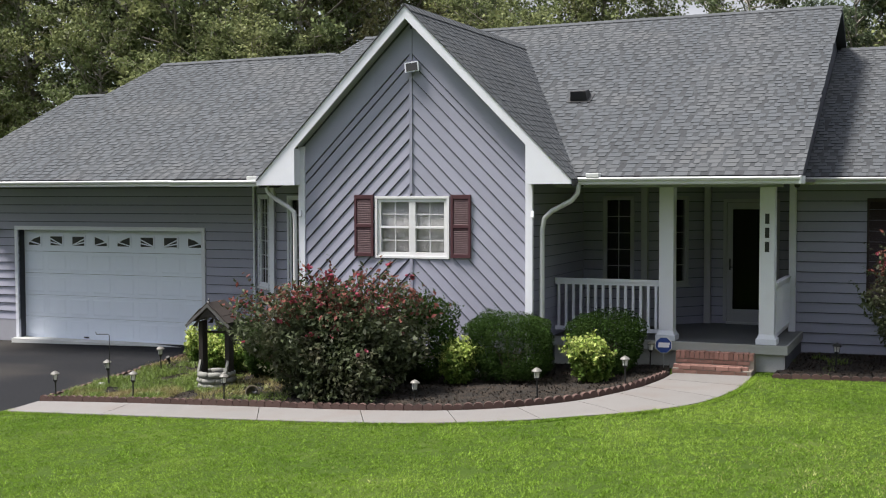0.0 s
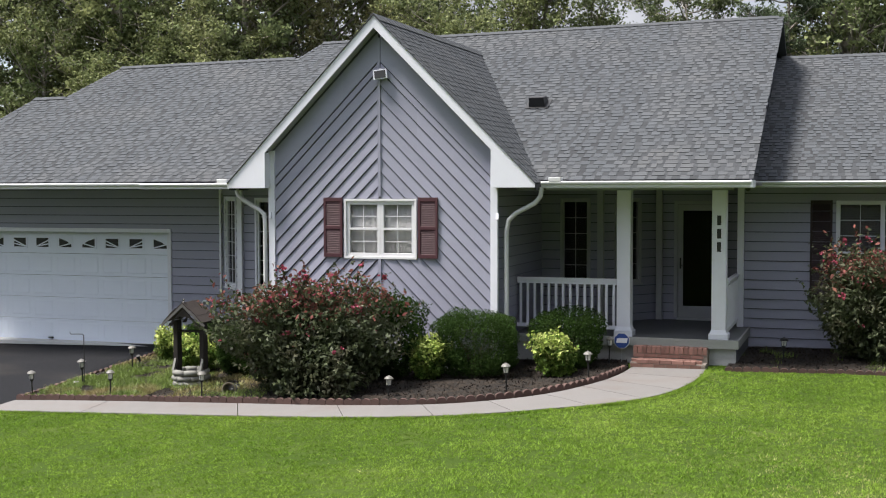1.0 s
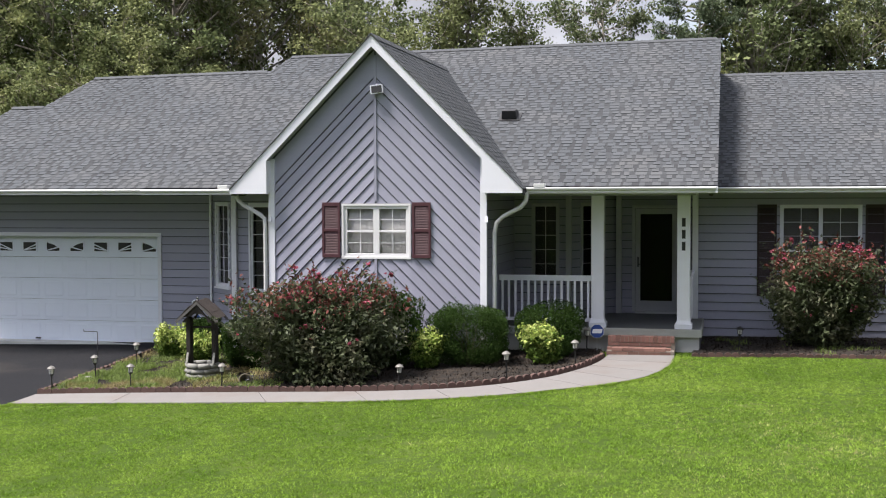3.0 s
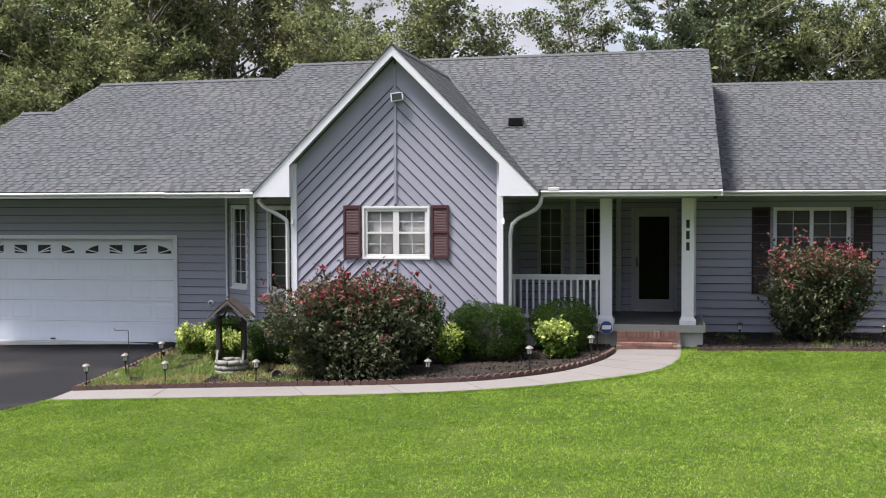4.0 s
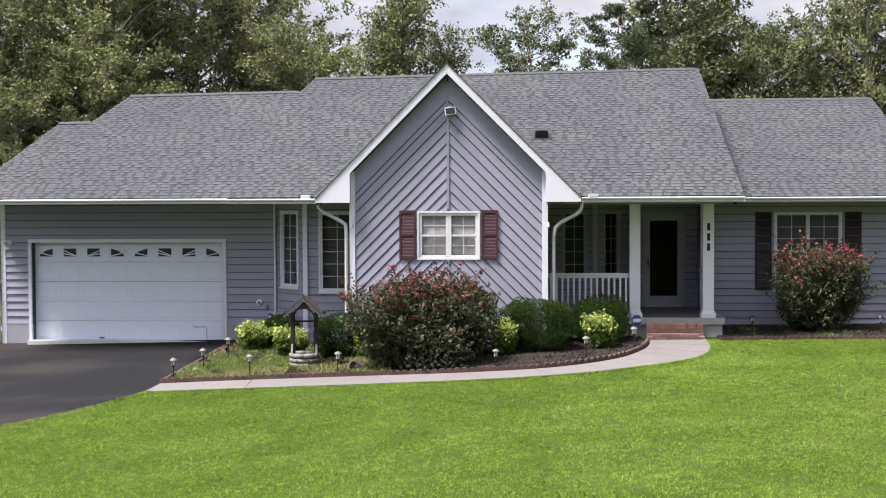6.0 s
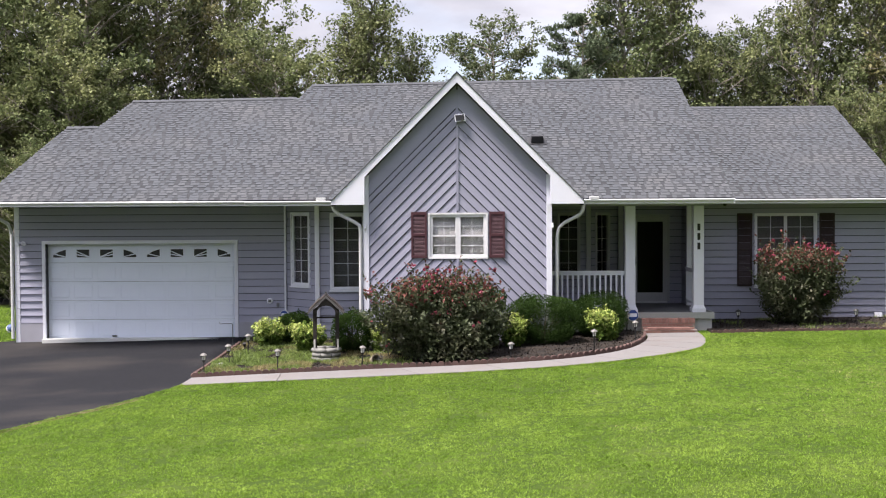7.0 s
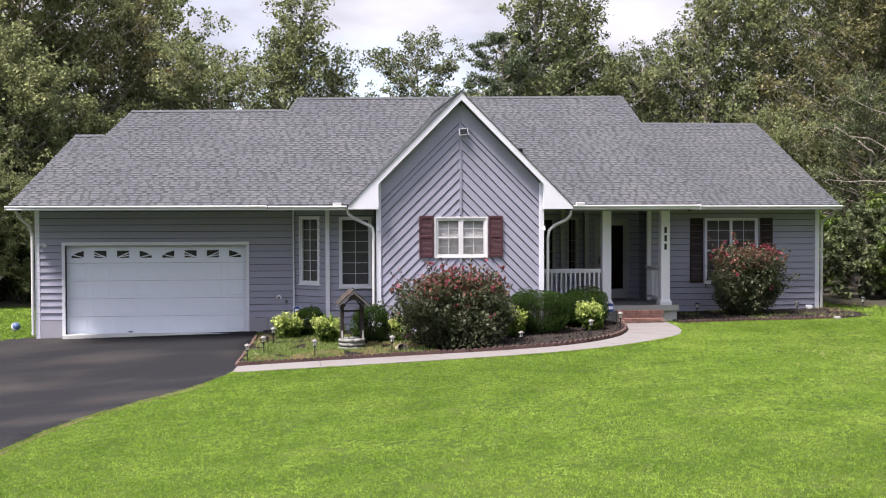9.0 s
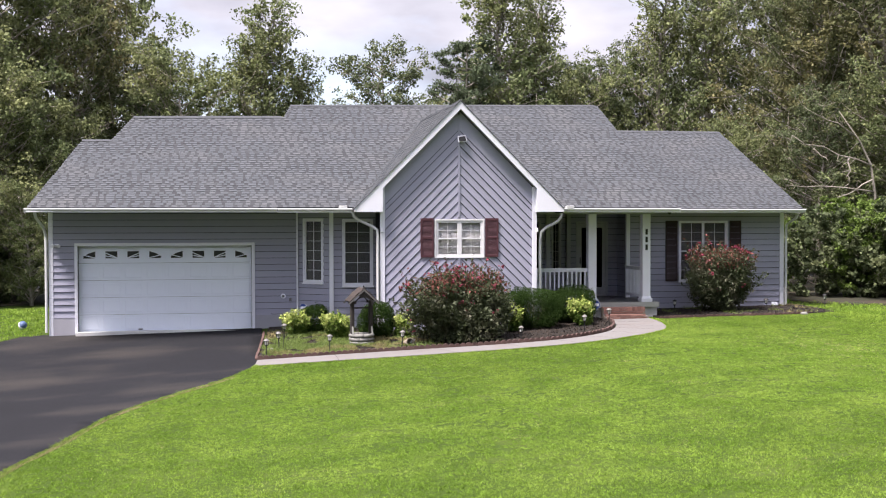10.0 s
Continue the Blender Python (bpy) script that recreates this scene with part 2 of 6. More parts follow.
# ---------------------------------------------------------------- building helpers
class Mesh:
    def __init__(self):
        self.v, self.f = [], []

    def add(self, pts, faces):
        k = len(self.v)
        self.v += [tuple(p) for p in pts]
        self.f += [tuple(i + k for i in f) for f in faces]
        return self

    def hexa(self, p):
        """Eight corners: four below, four above, both turning anticlockwise from above."""
        return self.add(p, [(3, 2, 1, 0), (4, 5, 6, 7), (0, 1, 5, 4), (1, 2, 6, 5), (2, 3, 7, 6), (3, 0, 4, 7)])

    def box(self, x0, x1, y0, y1, z0, z1):
        return self.hexa([(x0, y0, z0), (x1, y0, z0), (x1, y1, z0), (x0, y1, z0), (x0, y0, z1), (x1, y0, z1), (x1, y1, z1), (x0, y1, z1)])

    def prism(self, outline, a, b):
        """outline: points (3D) of a flat face; a, b: offsets (3D) of its two copies."""
        n = len(outline)
        p = [Vector(q) + Vector(a) for q in outline] + [Vector(q) + Vector(b) for q in outline]
        return self.add(p, [tuple(range(n - 1, -1, -1)), tuple(range(n, 2 * n))] + [(i, (i + 1) % n, n + (i + 1) % n, n + i) for i in range(n)])

    def ring(self, sections, closed=True, caps=True):
        """Skin over cross-sections with the same number of points."""
        n = len(sections[0])
        pts = [q for s in sections for q in s]
        fs = []
        for k in range(len(sections) - 1):
            for i in range(n if closed else n - 1):
                j = (i + 1) % n
                fs.append((k * n + i, k * n + j, (k + 1) * n + j, (k + 1) * n + i))
        if caps:
            fs.append(tuple(range(n - 1, -1, -1)))
            fs.append(tuple(range((len(sections) - 1) * n, len(sections) * n)))
        return self.add(pts, fs)

    def tube(self, path, radii, sides=8):
        path = [Vector(p) for p in path]
        secs = []
        for k, p in enumerate(path):
            d = (path[min(k + 1, len(path) - 1)] - path[max(k - 1, 0)]).normalized()
            a = d.orthogonal().normalized() if k == 0 else (secs_a - d * secs_a.dot(d)).normalized()
            secs_a = a
            b = d.cross(a)
            r = radii[k] if hasattr(radii, "__len__") else radii
            secs.append([p + (a * math.cos(t) + b * math.sin(t)) * r for t in (2 * math.pi * i / sides for i in range(sides))])
        return self.ring(secs)

    def lathe(self, profile, sides=16, at=(0, 0, 0)):
        """profile: (radius, height) from the bottom up."""
        return self.ring([[(at[0] + r * math.cos(2 * math.pi * i / sides), at[1] + r * math.sin(2 * math.pi * i / sides), at[2] + h) for i in range(sides)] for r, h in profile])

    def data(self, name, mat, smooth=False):
        me = bpy.data.meshes.new(name)
        me.from_pydata(self.v, [], self.f)
        me.materials.append(mat)
        if smooth:
            me.shade_smooth()
        me.validate()
        me.update()
        return me


def part(name, mesh, mat, parent=None, label="", bevel=0.0, smooth=False, m=None, kind=""):
    ob = new(name, mesh if isinstance(mesh, bpy.types.Mesh) else mesh.data(name, mat, smooth))
    if m is not None:
        ob.matrix_basis = m
    ob.parent = parent
    if bevel:
        mod = ob.modifiers.new("bevel", "BEVEL")
        mod.width, mod.segments, mod.limit_method = bevel, 2, "ANGLE"
    return tagged(ob, label, kind=kind)


def thing(name, label, category, m=None, group="", kind=""):
    ob = new(name)
    if m is not None:
        ob.matrix_basis = m
    return tagged(ob, label, category, group, kind)


def bulk(name, verts, faces, mat, smooth=False):
    """A mesh from number arrays; faces all with the same number of corners."""
    me = bpy.data.meshes.new(name)
    nv, nf, k = len(verts), len(faces), faces.shape[1]
    me.vertices.add(nv)
    me.vertices.foreach_set("co", np.asarray(verts, np.float32).ravel())
    me.loops.add(nf * k)
    me.loops.foreach_set("vertex_index", np.asarray(faces, np.int32).ravel())
    me.polygons.add(nf)
    me.polygons.foreach_set("loop_start", np.arange(nf, dtype=np.int32) * k)
    me.polygons.foreach_set("loop_total", np.full(nf, k, np.int32))
    me.materials.append(mat)
    me.update(calc_edges=True)
    if smooth:
        me.shade_smooth()
    return me


rng = np.random.default_rng(7)


def ground_z(x, y):
    """Height of the ground: falls to the front and to the drive's side, level at the house."""
    x, y = np.asarray(x, float), np.asarray(y, float)
    base = -2.17 + 0.057 * np.clip(x, -14, 4) + 0.012 * np.maximum(0, x - 4)
    c = np.clip(0.02 + 0.0065 * (2 - x), 0.012, 0.115)
    z = base + np.where(y > -3.6, c * (np.minimum(y, 2.2) + 3.6), 0.03 * (y + 3.6))
    dip = np.interp(x, (-6.0, 4.0), (0.03, 0.09)) * np.clip((1.5 - y) / 5.0, 0, 1)
    return z - dip - 0.012 * np.maximum(0, y - 8)


def gz(x, y):
    return float(ground_z(x, y))


# ---------------------------------------------------------------- ground
def spline(points, n=12):
    """A smooth line through plan points."""
    p = [Vector((*q, 0)) for q in points]
    out = []
    for i in range(len(p) - 1):
        a, b, c, d = p[max(i - 1, 0)], p[i], p[i + 1], p[min(i + 2, len(p) - 1)]
        for k in range(n):
            t = k / n
            out.append(0.5 * ((2 * b) + (c - a) * t + (2 * a - 5 * b + 4 * c - d) * t * t + (3 * b - a - 3 * c + d) * t ** 3))
    out.append(p[-1])
    return [(q.x, q.y) for q in out]


WALK_FRONT = spline([(-5.85, -3.72), (-4.0, -3.82), (-1.0, -3.98), (1.0, -4.02), (2.5, -3.86), (3.7, -3.45), (4.75, -2.74), (5.45, -1.85), (5.78, -0.65), (5.84, 0.42)])
WALK_BACK = spline([(-5.75, -2.94), (-4.0, -2.94), (-1.5, -3.04), (0.5, -3.13), (2.0, -3.02), (3.0, -2.62), (3.75, -1.98), (4.2, -1.1), (4.42, -0.3), (4.50, 0.42)])
DRIVE_EDGE = spline([(-5.7, -3.6), (-5.85, -4.0), (-6.6, -5.5), (-7.75, -7.1), (-8.8, -8.9), (-9.55, -11.4), (-10.2, -13.4), (-10.9, -17.5), (-11.4, -24.0), (-11.6, -45.0)])


def inside(poly, x, y):
    x, y = np.asarray(x), np.asarray(y)
    r = np.zeros(x.shape, bool)
    n = len(poly)
    for i in range(n):
        (x0, y0), (x1, y1) = poly[i], poly[(i + 1) % n]
        with np.errstate(divide="ignore", invalid="ignore"):
            hit = ((y0 > y) != (y1 > y)) & (x < (x1 - x0) * (y - y0) / (y1 - y0 + 1e-12) + x0)
        r ^= hit
    return r


def sheet(name, poly, lift, mat, label, category, step=0.25, skirt=0.12, kind="structure"):
    """A flat piece of ground cover, cut to a plan outline and laid on the ground with a real edge."""
    bm = bmesh.new()
    bm.faces.new([bm.verts.new((*q, 0)) for q in poly])
    bmesh.ops.triangulate(bm, faces=bm.faces)
    xs = [q[0] for q in poly]
    ys = [q[1] for q in poly]
    for axis, lo, hi in ((0, min(xs), max(xs)), (1, max(min(ys), -46), max(ys))):
        k = math.ceil(lo / step) * step
        while k < hi:
            co, no = (Vector((k, 0, 0)), Vector((1, 0, 0))) if axis == 0 else (Vector((0, k, 0)), Vector((0, 1, 0)))
            bmesh.ops.bisect_plane(bm, geom=bm.verts[:] + bm.edges[:] + bm.faces[:], plane_co=co, plane_no=no)
            k += step
    edge = [e for e in bm.edges if e.is_boundary]
    side = bmesh.ops.extrude_edge_only(bm, edges=edge)["geom"]
    low = {v for v in side if isinstance(v, bmesh.types.BMVert)}
    for v in bm.verts:
        v.co.z = gz(v.co.x, v.co.y) + (lift if v not in low else lift - skirt)
    bmesh.ops.recalc_face_normals(bm, faces=bm.faces)
    me = bpy.data.meshes.new(name)
    bm.to_mesh(me)
    bm.free()
    me.materials.append(mat)
    me.shade_smooth()
    ob = new(name, me)
    return tagged(ob, label, category, kind=kind)


TURF = []


def turf_z(x, y):
    """Height of the laid ground, with its small swells."""
    gx, gy, Z = TURF[0]
    i, j = np.clip(np.searchsorted(gx, x) - 1, 0, len(gx) - 2), np.clip(np.searchsorted(gy, y) - 1, 0, len(gy) - 2)
    u, w = (x - gx[i]) / (gx[i + 1] - gx[i]), (y - gy[j]) / (gy[j + 1] - gy[j])
    return (Z[i, j] * (1 - u) + Z[i + 1, j] * u) * (1 - w) + (Z[i, j + 1] * (1 - u) + Z[i + 1, j + 1] * u) * w


def lay_ground():
    gx = np.concatenate([np.linspace(-600, -40, 15), np.linspace(-36, 46, 165), np.linspace(52, 600, 15)])
    gy = np.concatenate([np.linspace(-600, -60, 12), np.linspace(-52, 60, 225), np.linspace(70, 900, 15)])
    X, Y = np.meshgrid(gx, gy, indexing="ij")
    far = np.clip((np.hypot(X, Y) - 70) / 60, 0, 1)
    Z = ground_z(np.clip(X, -40, 50), np.clip(Y, -60, 70)) * (1 - far) - 3.0 * far
    # smooth beside drive, walk and house
    calm = np.clip((-5.2 - Y) / 1.5, 0, 1) * np.where(inside([(x + 1.0, y) for x, y in DRIVE_EDGE] + [(-30, -45), (-30, 2.0), (-4.4, 2.0)], X, Y), 0.0, 1.0)
    for i in range(X.shape[0]):
        for j in range(X.shape[1]):
            if abs(X[i, j]) < 50 and abs(Y[i, j]) < 60:
                k = calm[i, j]
                Z[i, j] += k * 0.022 * noise.noise((X[i, j] * 0.9, Y[i, j] * 0.9, 0)) + k * 0.05 * noise.noise((X[i, j] * 0.2, Y[i, j] * 0.2, 4))
    bed_hole = inside([(x - 0.8, y) for x, y in DRIVE_EDGE] + [(-16.0, -45), (-16.0, -12), (-14.6, -4.5), (-12.8, 0.0), (-12.0, 1.0), (-6.4, 1.0)], X, Y)
    Z = np.where(bed_hole & (np.abs(X) < 45), Z - 0.05, Z)
    TURF.append((gx, gy, Z))
    v = np.stack([X, Y, Z], -1).reshape(-1, 3)
    a, b = X.shape
    idx = np.arange(a * b).reshape(a, b)
    f = np.stack([idx[:-1, :-1], idx[1:, :-1], idx[1:, 1:], idx[:-1, 1:]], -1).reshape(-1, 4)
    tagged(new("ground", bulk("ground", v, f, M_LAWN, True)), "sunlit green lawn sloping down from the house", "ground", kind="structure")


lay_ground()
sheet("driveway", [(-5.45, 2.02), (-5.6, -2.4)] + DRIVE_EDGE + [(-17.5, -45), (-17.0, -12), (-15.5, -4.5), (-13.6, 0.2), (-12.2, 2.0), (-11.4, 2.3)], 0.016, M_ASPHALT,
      "worn black asphalt driveway in front of the garage", "driveway", 0.5)
BED = [(-5.75, -2.94)] + WALK_BACK[1:] + [(4.35, 1.1), (2.35, 1.2), (2.2, 0.05), (-2.2, 0.05), (-2.3, 1.15), (-3.45, 1.15), (-4.4, 2.0), (-5.25, 2.0), (-5.55, -1.2)]
sheet("planting_bed", BED, 0.045, M_MULCH, "dark bark mulch bed along the house front, deepened for shrub shade", "planting bed", 0.4)
RBED = [(6.15, 0.50), (8.0, 0.62), (10.2, 0.56), (11.9, 0.80), (12.0, 3.4), (6.2, 3.4)]
sheet("planting_bed", RBED, 0.045, M_MULCH, "narrow mulch bed beside the porch", "planting bed", 0.4)

# ---------------------------------------------------------------- house
house = thing("house", "single-storey grey-blue sided house with a steep front gable", "house")


def clip(poly, a, b, c):
    """Keep the part of a flat outline where a*u + b*w >= c."""
    out = []
    for i, p in enumerate(poly):
        q = poly[(i + 1) % len(poly)]
        dp, dq = a * p[0] + b * p[1] - c, a * q[0] + b * q[1] - c
        if dp >= 0:
            out.append(p)
        if (dp > 0 > dq) or (dp < 0 < dq):
            t = dp / (dp - dq)
            out.append((p[0] + (q[0] - p[0]) * t, p[1] + (q[1] - p[1]) * t))
    return out


def minus(rect, hole):
    """A strip (u0, u1, w0, w1) less an opening: up to four strips."""
    u0, u1, w0, w1 = rect
    a0, a1, b0, b1 = hole
    if a1 <= u0 or a0 >= u1 or b1 <= w0 or b0 >= w1:
        return [rect]
    out = []
    if a0 > u0:
        out.append((u0, a0, w0, w1))
    if a1 < u1:
        out.append((a1, u1, w0, w1))
    m0, m1 = max(a0, u0), min(a1, u1)
    if b0 > w0:
        out.append((m0, m1, w0, b0))
    if b1 < w1:
        out.append((m0, m1, b1, w1))
    return out


def wall(name, p, q, z0, z1, holes=(), thick=0.14, lap=0.185, siding=True, base=None, label=""):
    """An upright wall from plan point p to q, seen from its right-hand side as one walks from p to q
    (p left, q right as the viewer sees it), with openings through it and lapped boards on its face."""
    p, q = Vector((*p, 0)), Vector((*q, 0))
    run = (q - p).length
    m = Matrix.Translation(p) @ Matrix.Rotation(math.atan2(q.y - p.y, q.x - p.x), 4, "Z")
    strips = [(0, run, z0, z1)]
    for h in holes:
        strips = [s for r in strips for s in minus(r, h)]
    body = Mesh()
    for u0, u1, w0, w1 in strips:
        body.box(u0, u1, 0, thick, w0, w1)
    w = part(name, body, M_WALL, house, label, m=m)
    if siding:
        z = base if base is not None else z0
        while z < z1 - 0.02:
            top = min(z + lap, z1)
            rows = [(0, run, z, top)]
            for h in holes:
                rows = [s for r in rows for s in minus(r, h)]
            for u0, u1, w0, w1 in rows:
                if u1 - u0 < 0.01 or w1 - w0 < 0.006:
                    continue
                lo, hi = 0.036 - 0.032 * (w0 - z) / lap, 0.036 - 0.032 * (w1 - z) / lap
                w1 = w1 - 0.016 if w1 >= top - 1e-6 else w1
                b = Mesh().hexa([(u0, -lo, w0), (u1, -lo, w0), (u1, -0.001, w0), (u0, -0.001, w0), (u0, -hi, w1), (u1, -hi, w1), (u1, -0.001, w1), (u0, -0.001, w1)])
                part("board", b, M_SIDING, w)
            z += lap
    return w


def window(parent, m, w, h, cols, rows, sashes=2, pairs=1, frame=0.055, fill="dark", trim=0.07, back=0.0, label="", sill=True, M_TRIM=M_TRIM):
    """A window with its outer trim, sashes, glazing bars and panes; its local x runs along the wall, -y faces out."""
    t = Mesh()
    t.box(-trim, w + trim, -0.045, 0.02, h, h + trim).box(-trim, 0, -0.045, 0.02, 0, h).box(w, w + trim, -0.045, 0.02, 0, h)
    t.box(-trim, w + trim, -0.045, 0.02, -trim, 0)
    win = part("window", t, M_TRIM, parent, label, 0.004, m=m)
    if sill:
        part("sill", Mesh().box(-trim - 0.02, w + trim + 0.02, -0.075, 0.01, -trim - 0.035, -trim - 0.002), M_TRIM, win, bevel=0.004)
    pw = w / pairs
    for k in range(pairs):
        u0, u1 = k * pw, (k + 1) * pw
        fr = Mesh().box(u0, u1, -0.02, 0.05, 0, frame).box(u0, u1, -0.02, 0.05, h - frame, h).box(u0, u0 + frame, -0.02, 0.05, frame, h - frame).box(u1 - frame, u1, -0.02, 0.05, frame, h - frame)
        part("sash_frame", fr, M_TRIM, win, bevel=0.003)
        bars = [(frame, h - frame)] if sashes == 1 else [(frame, h / 2 - 0.02), (h / 2 + 0.02, h - frame)]
        if sashes == 2:
            part("meeting_rail", Mesh().box(u0 + frame, u1 - frame, -0.025, 0.04, h / 2 - 0.02, h / 2 + 0.02), M_TRIM, win, bevel=0.003)
        for si, (b0, b1) in enumerate(bars):
            g0, g1 = u0 + frame, u1 - frame
            part("pane", Mesh().box(g0, g1, 0.012 + si * 0.012, 0.017 + si * 0.012, b0, b1), M_GLASS, win).visible_shadow = False
            for i in range(1, cols):
                x = g0 + (g1 - g0) * i / cols
                part("glazing_bar", Mesh().box(x - 0.006, x + 0.006, -0.006, 0.010, b0, b1), M_TRIM, win)
            for j in range(1, rows):
                z = b0 + (b1 - b0) * j / rows
                part("glazing_bar", Mesh().box(g0, g1, -0.005, 0.009, z - 0.006, z + 0.006), M_TRIM, win)
    if fill == "blind":
        s = Mesh()
        n = int(h / 0.04)
        for i in range(n):
            z = 0.02 + i * 0.04
            s.hexa([(0.03, 0.050 + back, z), (w - 0.03, 0.050 + back, z), (w - 0.03, 0.062 + back, z + 0.034), (0.03, 0.062 + back, z + 0.034), (0.03, 0.048 + back, z + 0.004), (w - 0.03, 0.048 + back, z + 0.004), (w - 0.03, 0.060 + back, z + 0.038), (0.03, 0.060 + back, z + 0.038)])
        tagged(part("blind_slats", s, M_BLIND, win, "pale horizontal blind"), kind="stuff")
    if fill == "curtain":
        s = Mesh()
        secs = []
        n = int(w / 0.03)
        for i in range(n + 1):
            u = w * i / n
            y = 0.10 + back + 0.003 * math.sin(i * 1.9) + 0.004 * math.sin(i * 0.7)
            secs.append([(u, y, 0.01), (u, y + 0.004, 0.01), (u, y + 0.004, h - 0.01), (u, y, h - 0.01)])
        part("curtain", s.ring(secs), M_SHEER, win, "pale curtain behind the panes", smooth=True)
    # shallow near-black box stands in for the unlit room
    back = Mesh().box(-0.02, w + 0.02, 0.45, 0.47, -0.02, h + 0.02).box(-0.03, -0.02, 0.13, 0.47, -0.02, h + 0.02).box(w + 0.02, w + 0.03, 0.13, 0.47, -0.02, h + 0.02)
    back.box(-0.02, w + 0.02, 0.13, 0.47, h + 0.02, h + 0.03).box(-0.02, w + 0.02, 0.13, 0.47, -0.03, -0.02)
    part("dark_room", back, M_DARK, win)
    return win


def shutter(parent, m, w, h, label="burgundy louvred shutter", M_SHUTTER=M_SHUTTER):
    s = Mesh()
    fr = 0.045
    s.box(0, fr, -0.035, 0, 0, h).box(w - fr, w, -0.035, 0, 0, h)
    for z0, z1 in ((0, 0.07), (h * 0.5 - 0.03, h * 0.5 + 0.03), (h - 0.07, h)):
        s.box(fr, w - fr, -0.035, 0, z0, z1)
    s.box(fr, w - fr, -0.006, -0.002, 0.07, h - 0.07)
    sh = part("shutter", s, M_SHUTTER, parent, label, 0.003, m=m)
    slat = Mesh().hexa([(fr, -0.026, 0), (w - fr, -0.026, 0), (w - fr, -0.020, 0), (fr, -0.020, 0), (fr, -0.012, 0.026), (w - fr, -0.012, 0.026), (w - fr, -0.006, 0.026), (fr, -0.006, 0.026)]).data("slat", M_SHUTTER)
    for lo, hi in ((0.07, h * 0.5 - 0.03), (h * 0.5 + 0.03, h - 0.07)):
        n = int((hi - lo) / 0.032)
        for i in range(n):
            part("slat", slat, None, sh, m=Matrix.Translation((0, 0, lo + (hi - lo) * i / n)))
    return sh


# front gable wall: opening for the twin window
GW, GZ0 = 2.22, -2.2
WX0, WX1, WZ0, WZ1 = -0.66, 0.68, 0.02, 1.03
RAKE = 4.02                      # wall height on the centre line
strips = [(-GW, GW, GZ0, 1.95)]
strips = [s for r in strips for s in minus(r, (WX0, WX1, WZ0, WZ1))]
gable = Mesh()
for u0, u1, w0, w1 in strips:
    gable.box(u0, u1, 0, 0.14, w0, w1)
gable.prism([(-GW, 0, 1.95), (GW, 0, 1.95), (0, 0, 1.95 + GW)], (0, 0, 0), (0, 0.14, 0))
gable_wall = part("gable_wall", gable, M_WALL, house, "gable wall of diagonal boards meeting in a chevron")


def diagonal_boards():
    lap = 0.262
    frieze = RAKE - 0.42             # a wide plain board follows the rake
    courses = [(-6.0 + k * lap, lap) for k in range(int((frieze + 6.0) / lap) + 1)]
    courses[-1] = (courses[-1][0], max(0.06, frieze - courses[-1][0]))
    courses.append((frieze, RAKE + 0.13 - frieze))
    for side in (-1, 1):
        for c, deep in courses:
            # strip: height along the rake direction between c and c + deep
            base = [(-GW + 0.02, GZ0 + 0.15), (-0.02, GZ0 + 0.15), (-0.02, 4.15), (-GW + 0.02, 4.15)]
            base = clip(base, 1.0, -1.0, -(RAKE + 0.10))
            poly = clip(clip(base, -1.0, 1.0, c), 1.0, -1.0, -(c + deep - 0.030))
            hole = (WX0 - 0.05, WX1 + 0.05, WZ0 - 0.05, WZ1 + 0.05)
            hu0, hu1 = (hole[0], 0.5) if side < 0 else (-hole[1], 0.5)
            pieces = [poly]
            if len(poly) > 2:
                # cut round the window: left of it, above it, below it
                pieces = [clip(poly, -1, 0, -hu0), clip(clip(poly, 1, 0, hu0), 0, 1, hole[3]), clip(clip(poly, 1, 0, hu0), 0, -1, -hole[2])]
            for g in pieces:
                if len(g) < 3:
                    continue
                area = 0.5 * abs(sum(g[i][0] * g[(i + 1) % len(g)][1] - g[(i + 1) % len(g)][0] * g[i][1] for i in range(len(g))))
                if area < 0.0006:
                    continue
                front = [(side * -u if side > 0 else u, -0.032 + 0.024 * ((w - u) - c) / deep, w) for u, w in g]
                back = [(side * -u if side > 0 else u, -0.001, w) for u, w in g]
                n = len(g)
                bd = Mesh().add(front + back, [tuple(range(n)), tuple(range(2 * n - 1, n - 1, -1))] + [((i + 1) % n, i, n + i, n + (i + 1) % n) for i in range(n)])
                me = bd.data("board", M_SIDING)
                bmf = bmesh.new()
                bmf.from_mesh(me)
                bmesh.ops.recalc_face_normals(bmf, faces=bmf.faces)
                bmf.to_mesh(me)
                bmf.free()
                part("board", me, None, gable_wall)


diagonal_boards()
part("centre_batten", Mesh().box(-0.028, 0.028, -0.046, 0, GZ0 + 0.15, WZ0 - 0.05).box(-0.028, 0.028, -0.046, 0, WZ1 + 0.09, 4.0), M_SIDING, gable_wall)
for s in (-1, 1):
    x0, x1 = sorted((s * (GW - 0.10), s * (GW + 0.03)))
    part("corner_board", Mesh().box(x0, x1, -0.052, 0.02, GZ0 + 0.1, 1.98), M_TRIM, house, "white corner board", 0.004)
window(house, Matrix.Translation((WX0, 0.0, WZ0)), WX1 - WX0, WZ1 - WZ0, 2, 2, 2, 2, 0.062, "curtain", 0.045, -0.02, label="white twin sash window with glazing bars", sill=False, M_TRIM=M_SASH)
shutter(house, Matrix.Translation((-1.11, -0.028, 0.0)), 0.375, 1.10)
shutter(house, Matrix.Translation((0.755, -0.028, 0.0)), 0.375, 1.10)

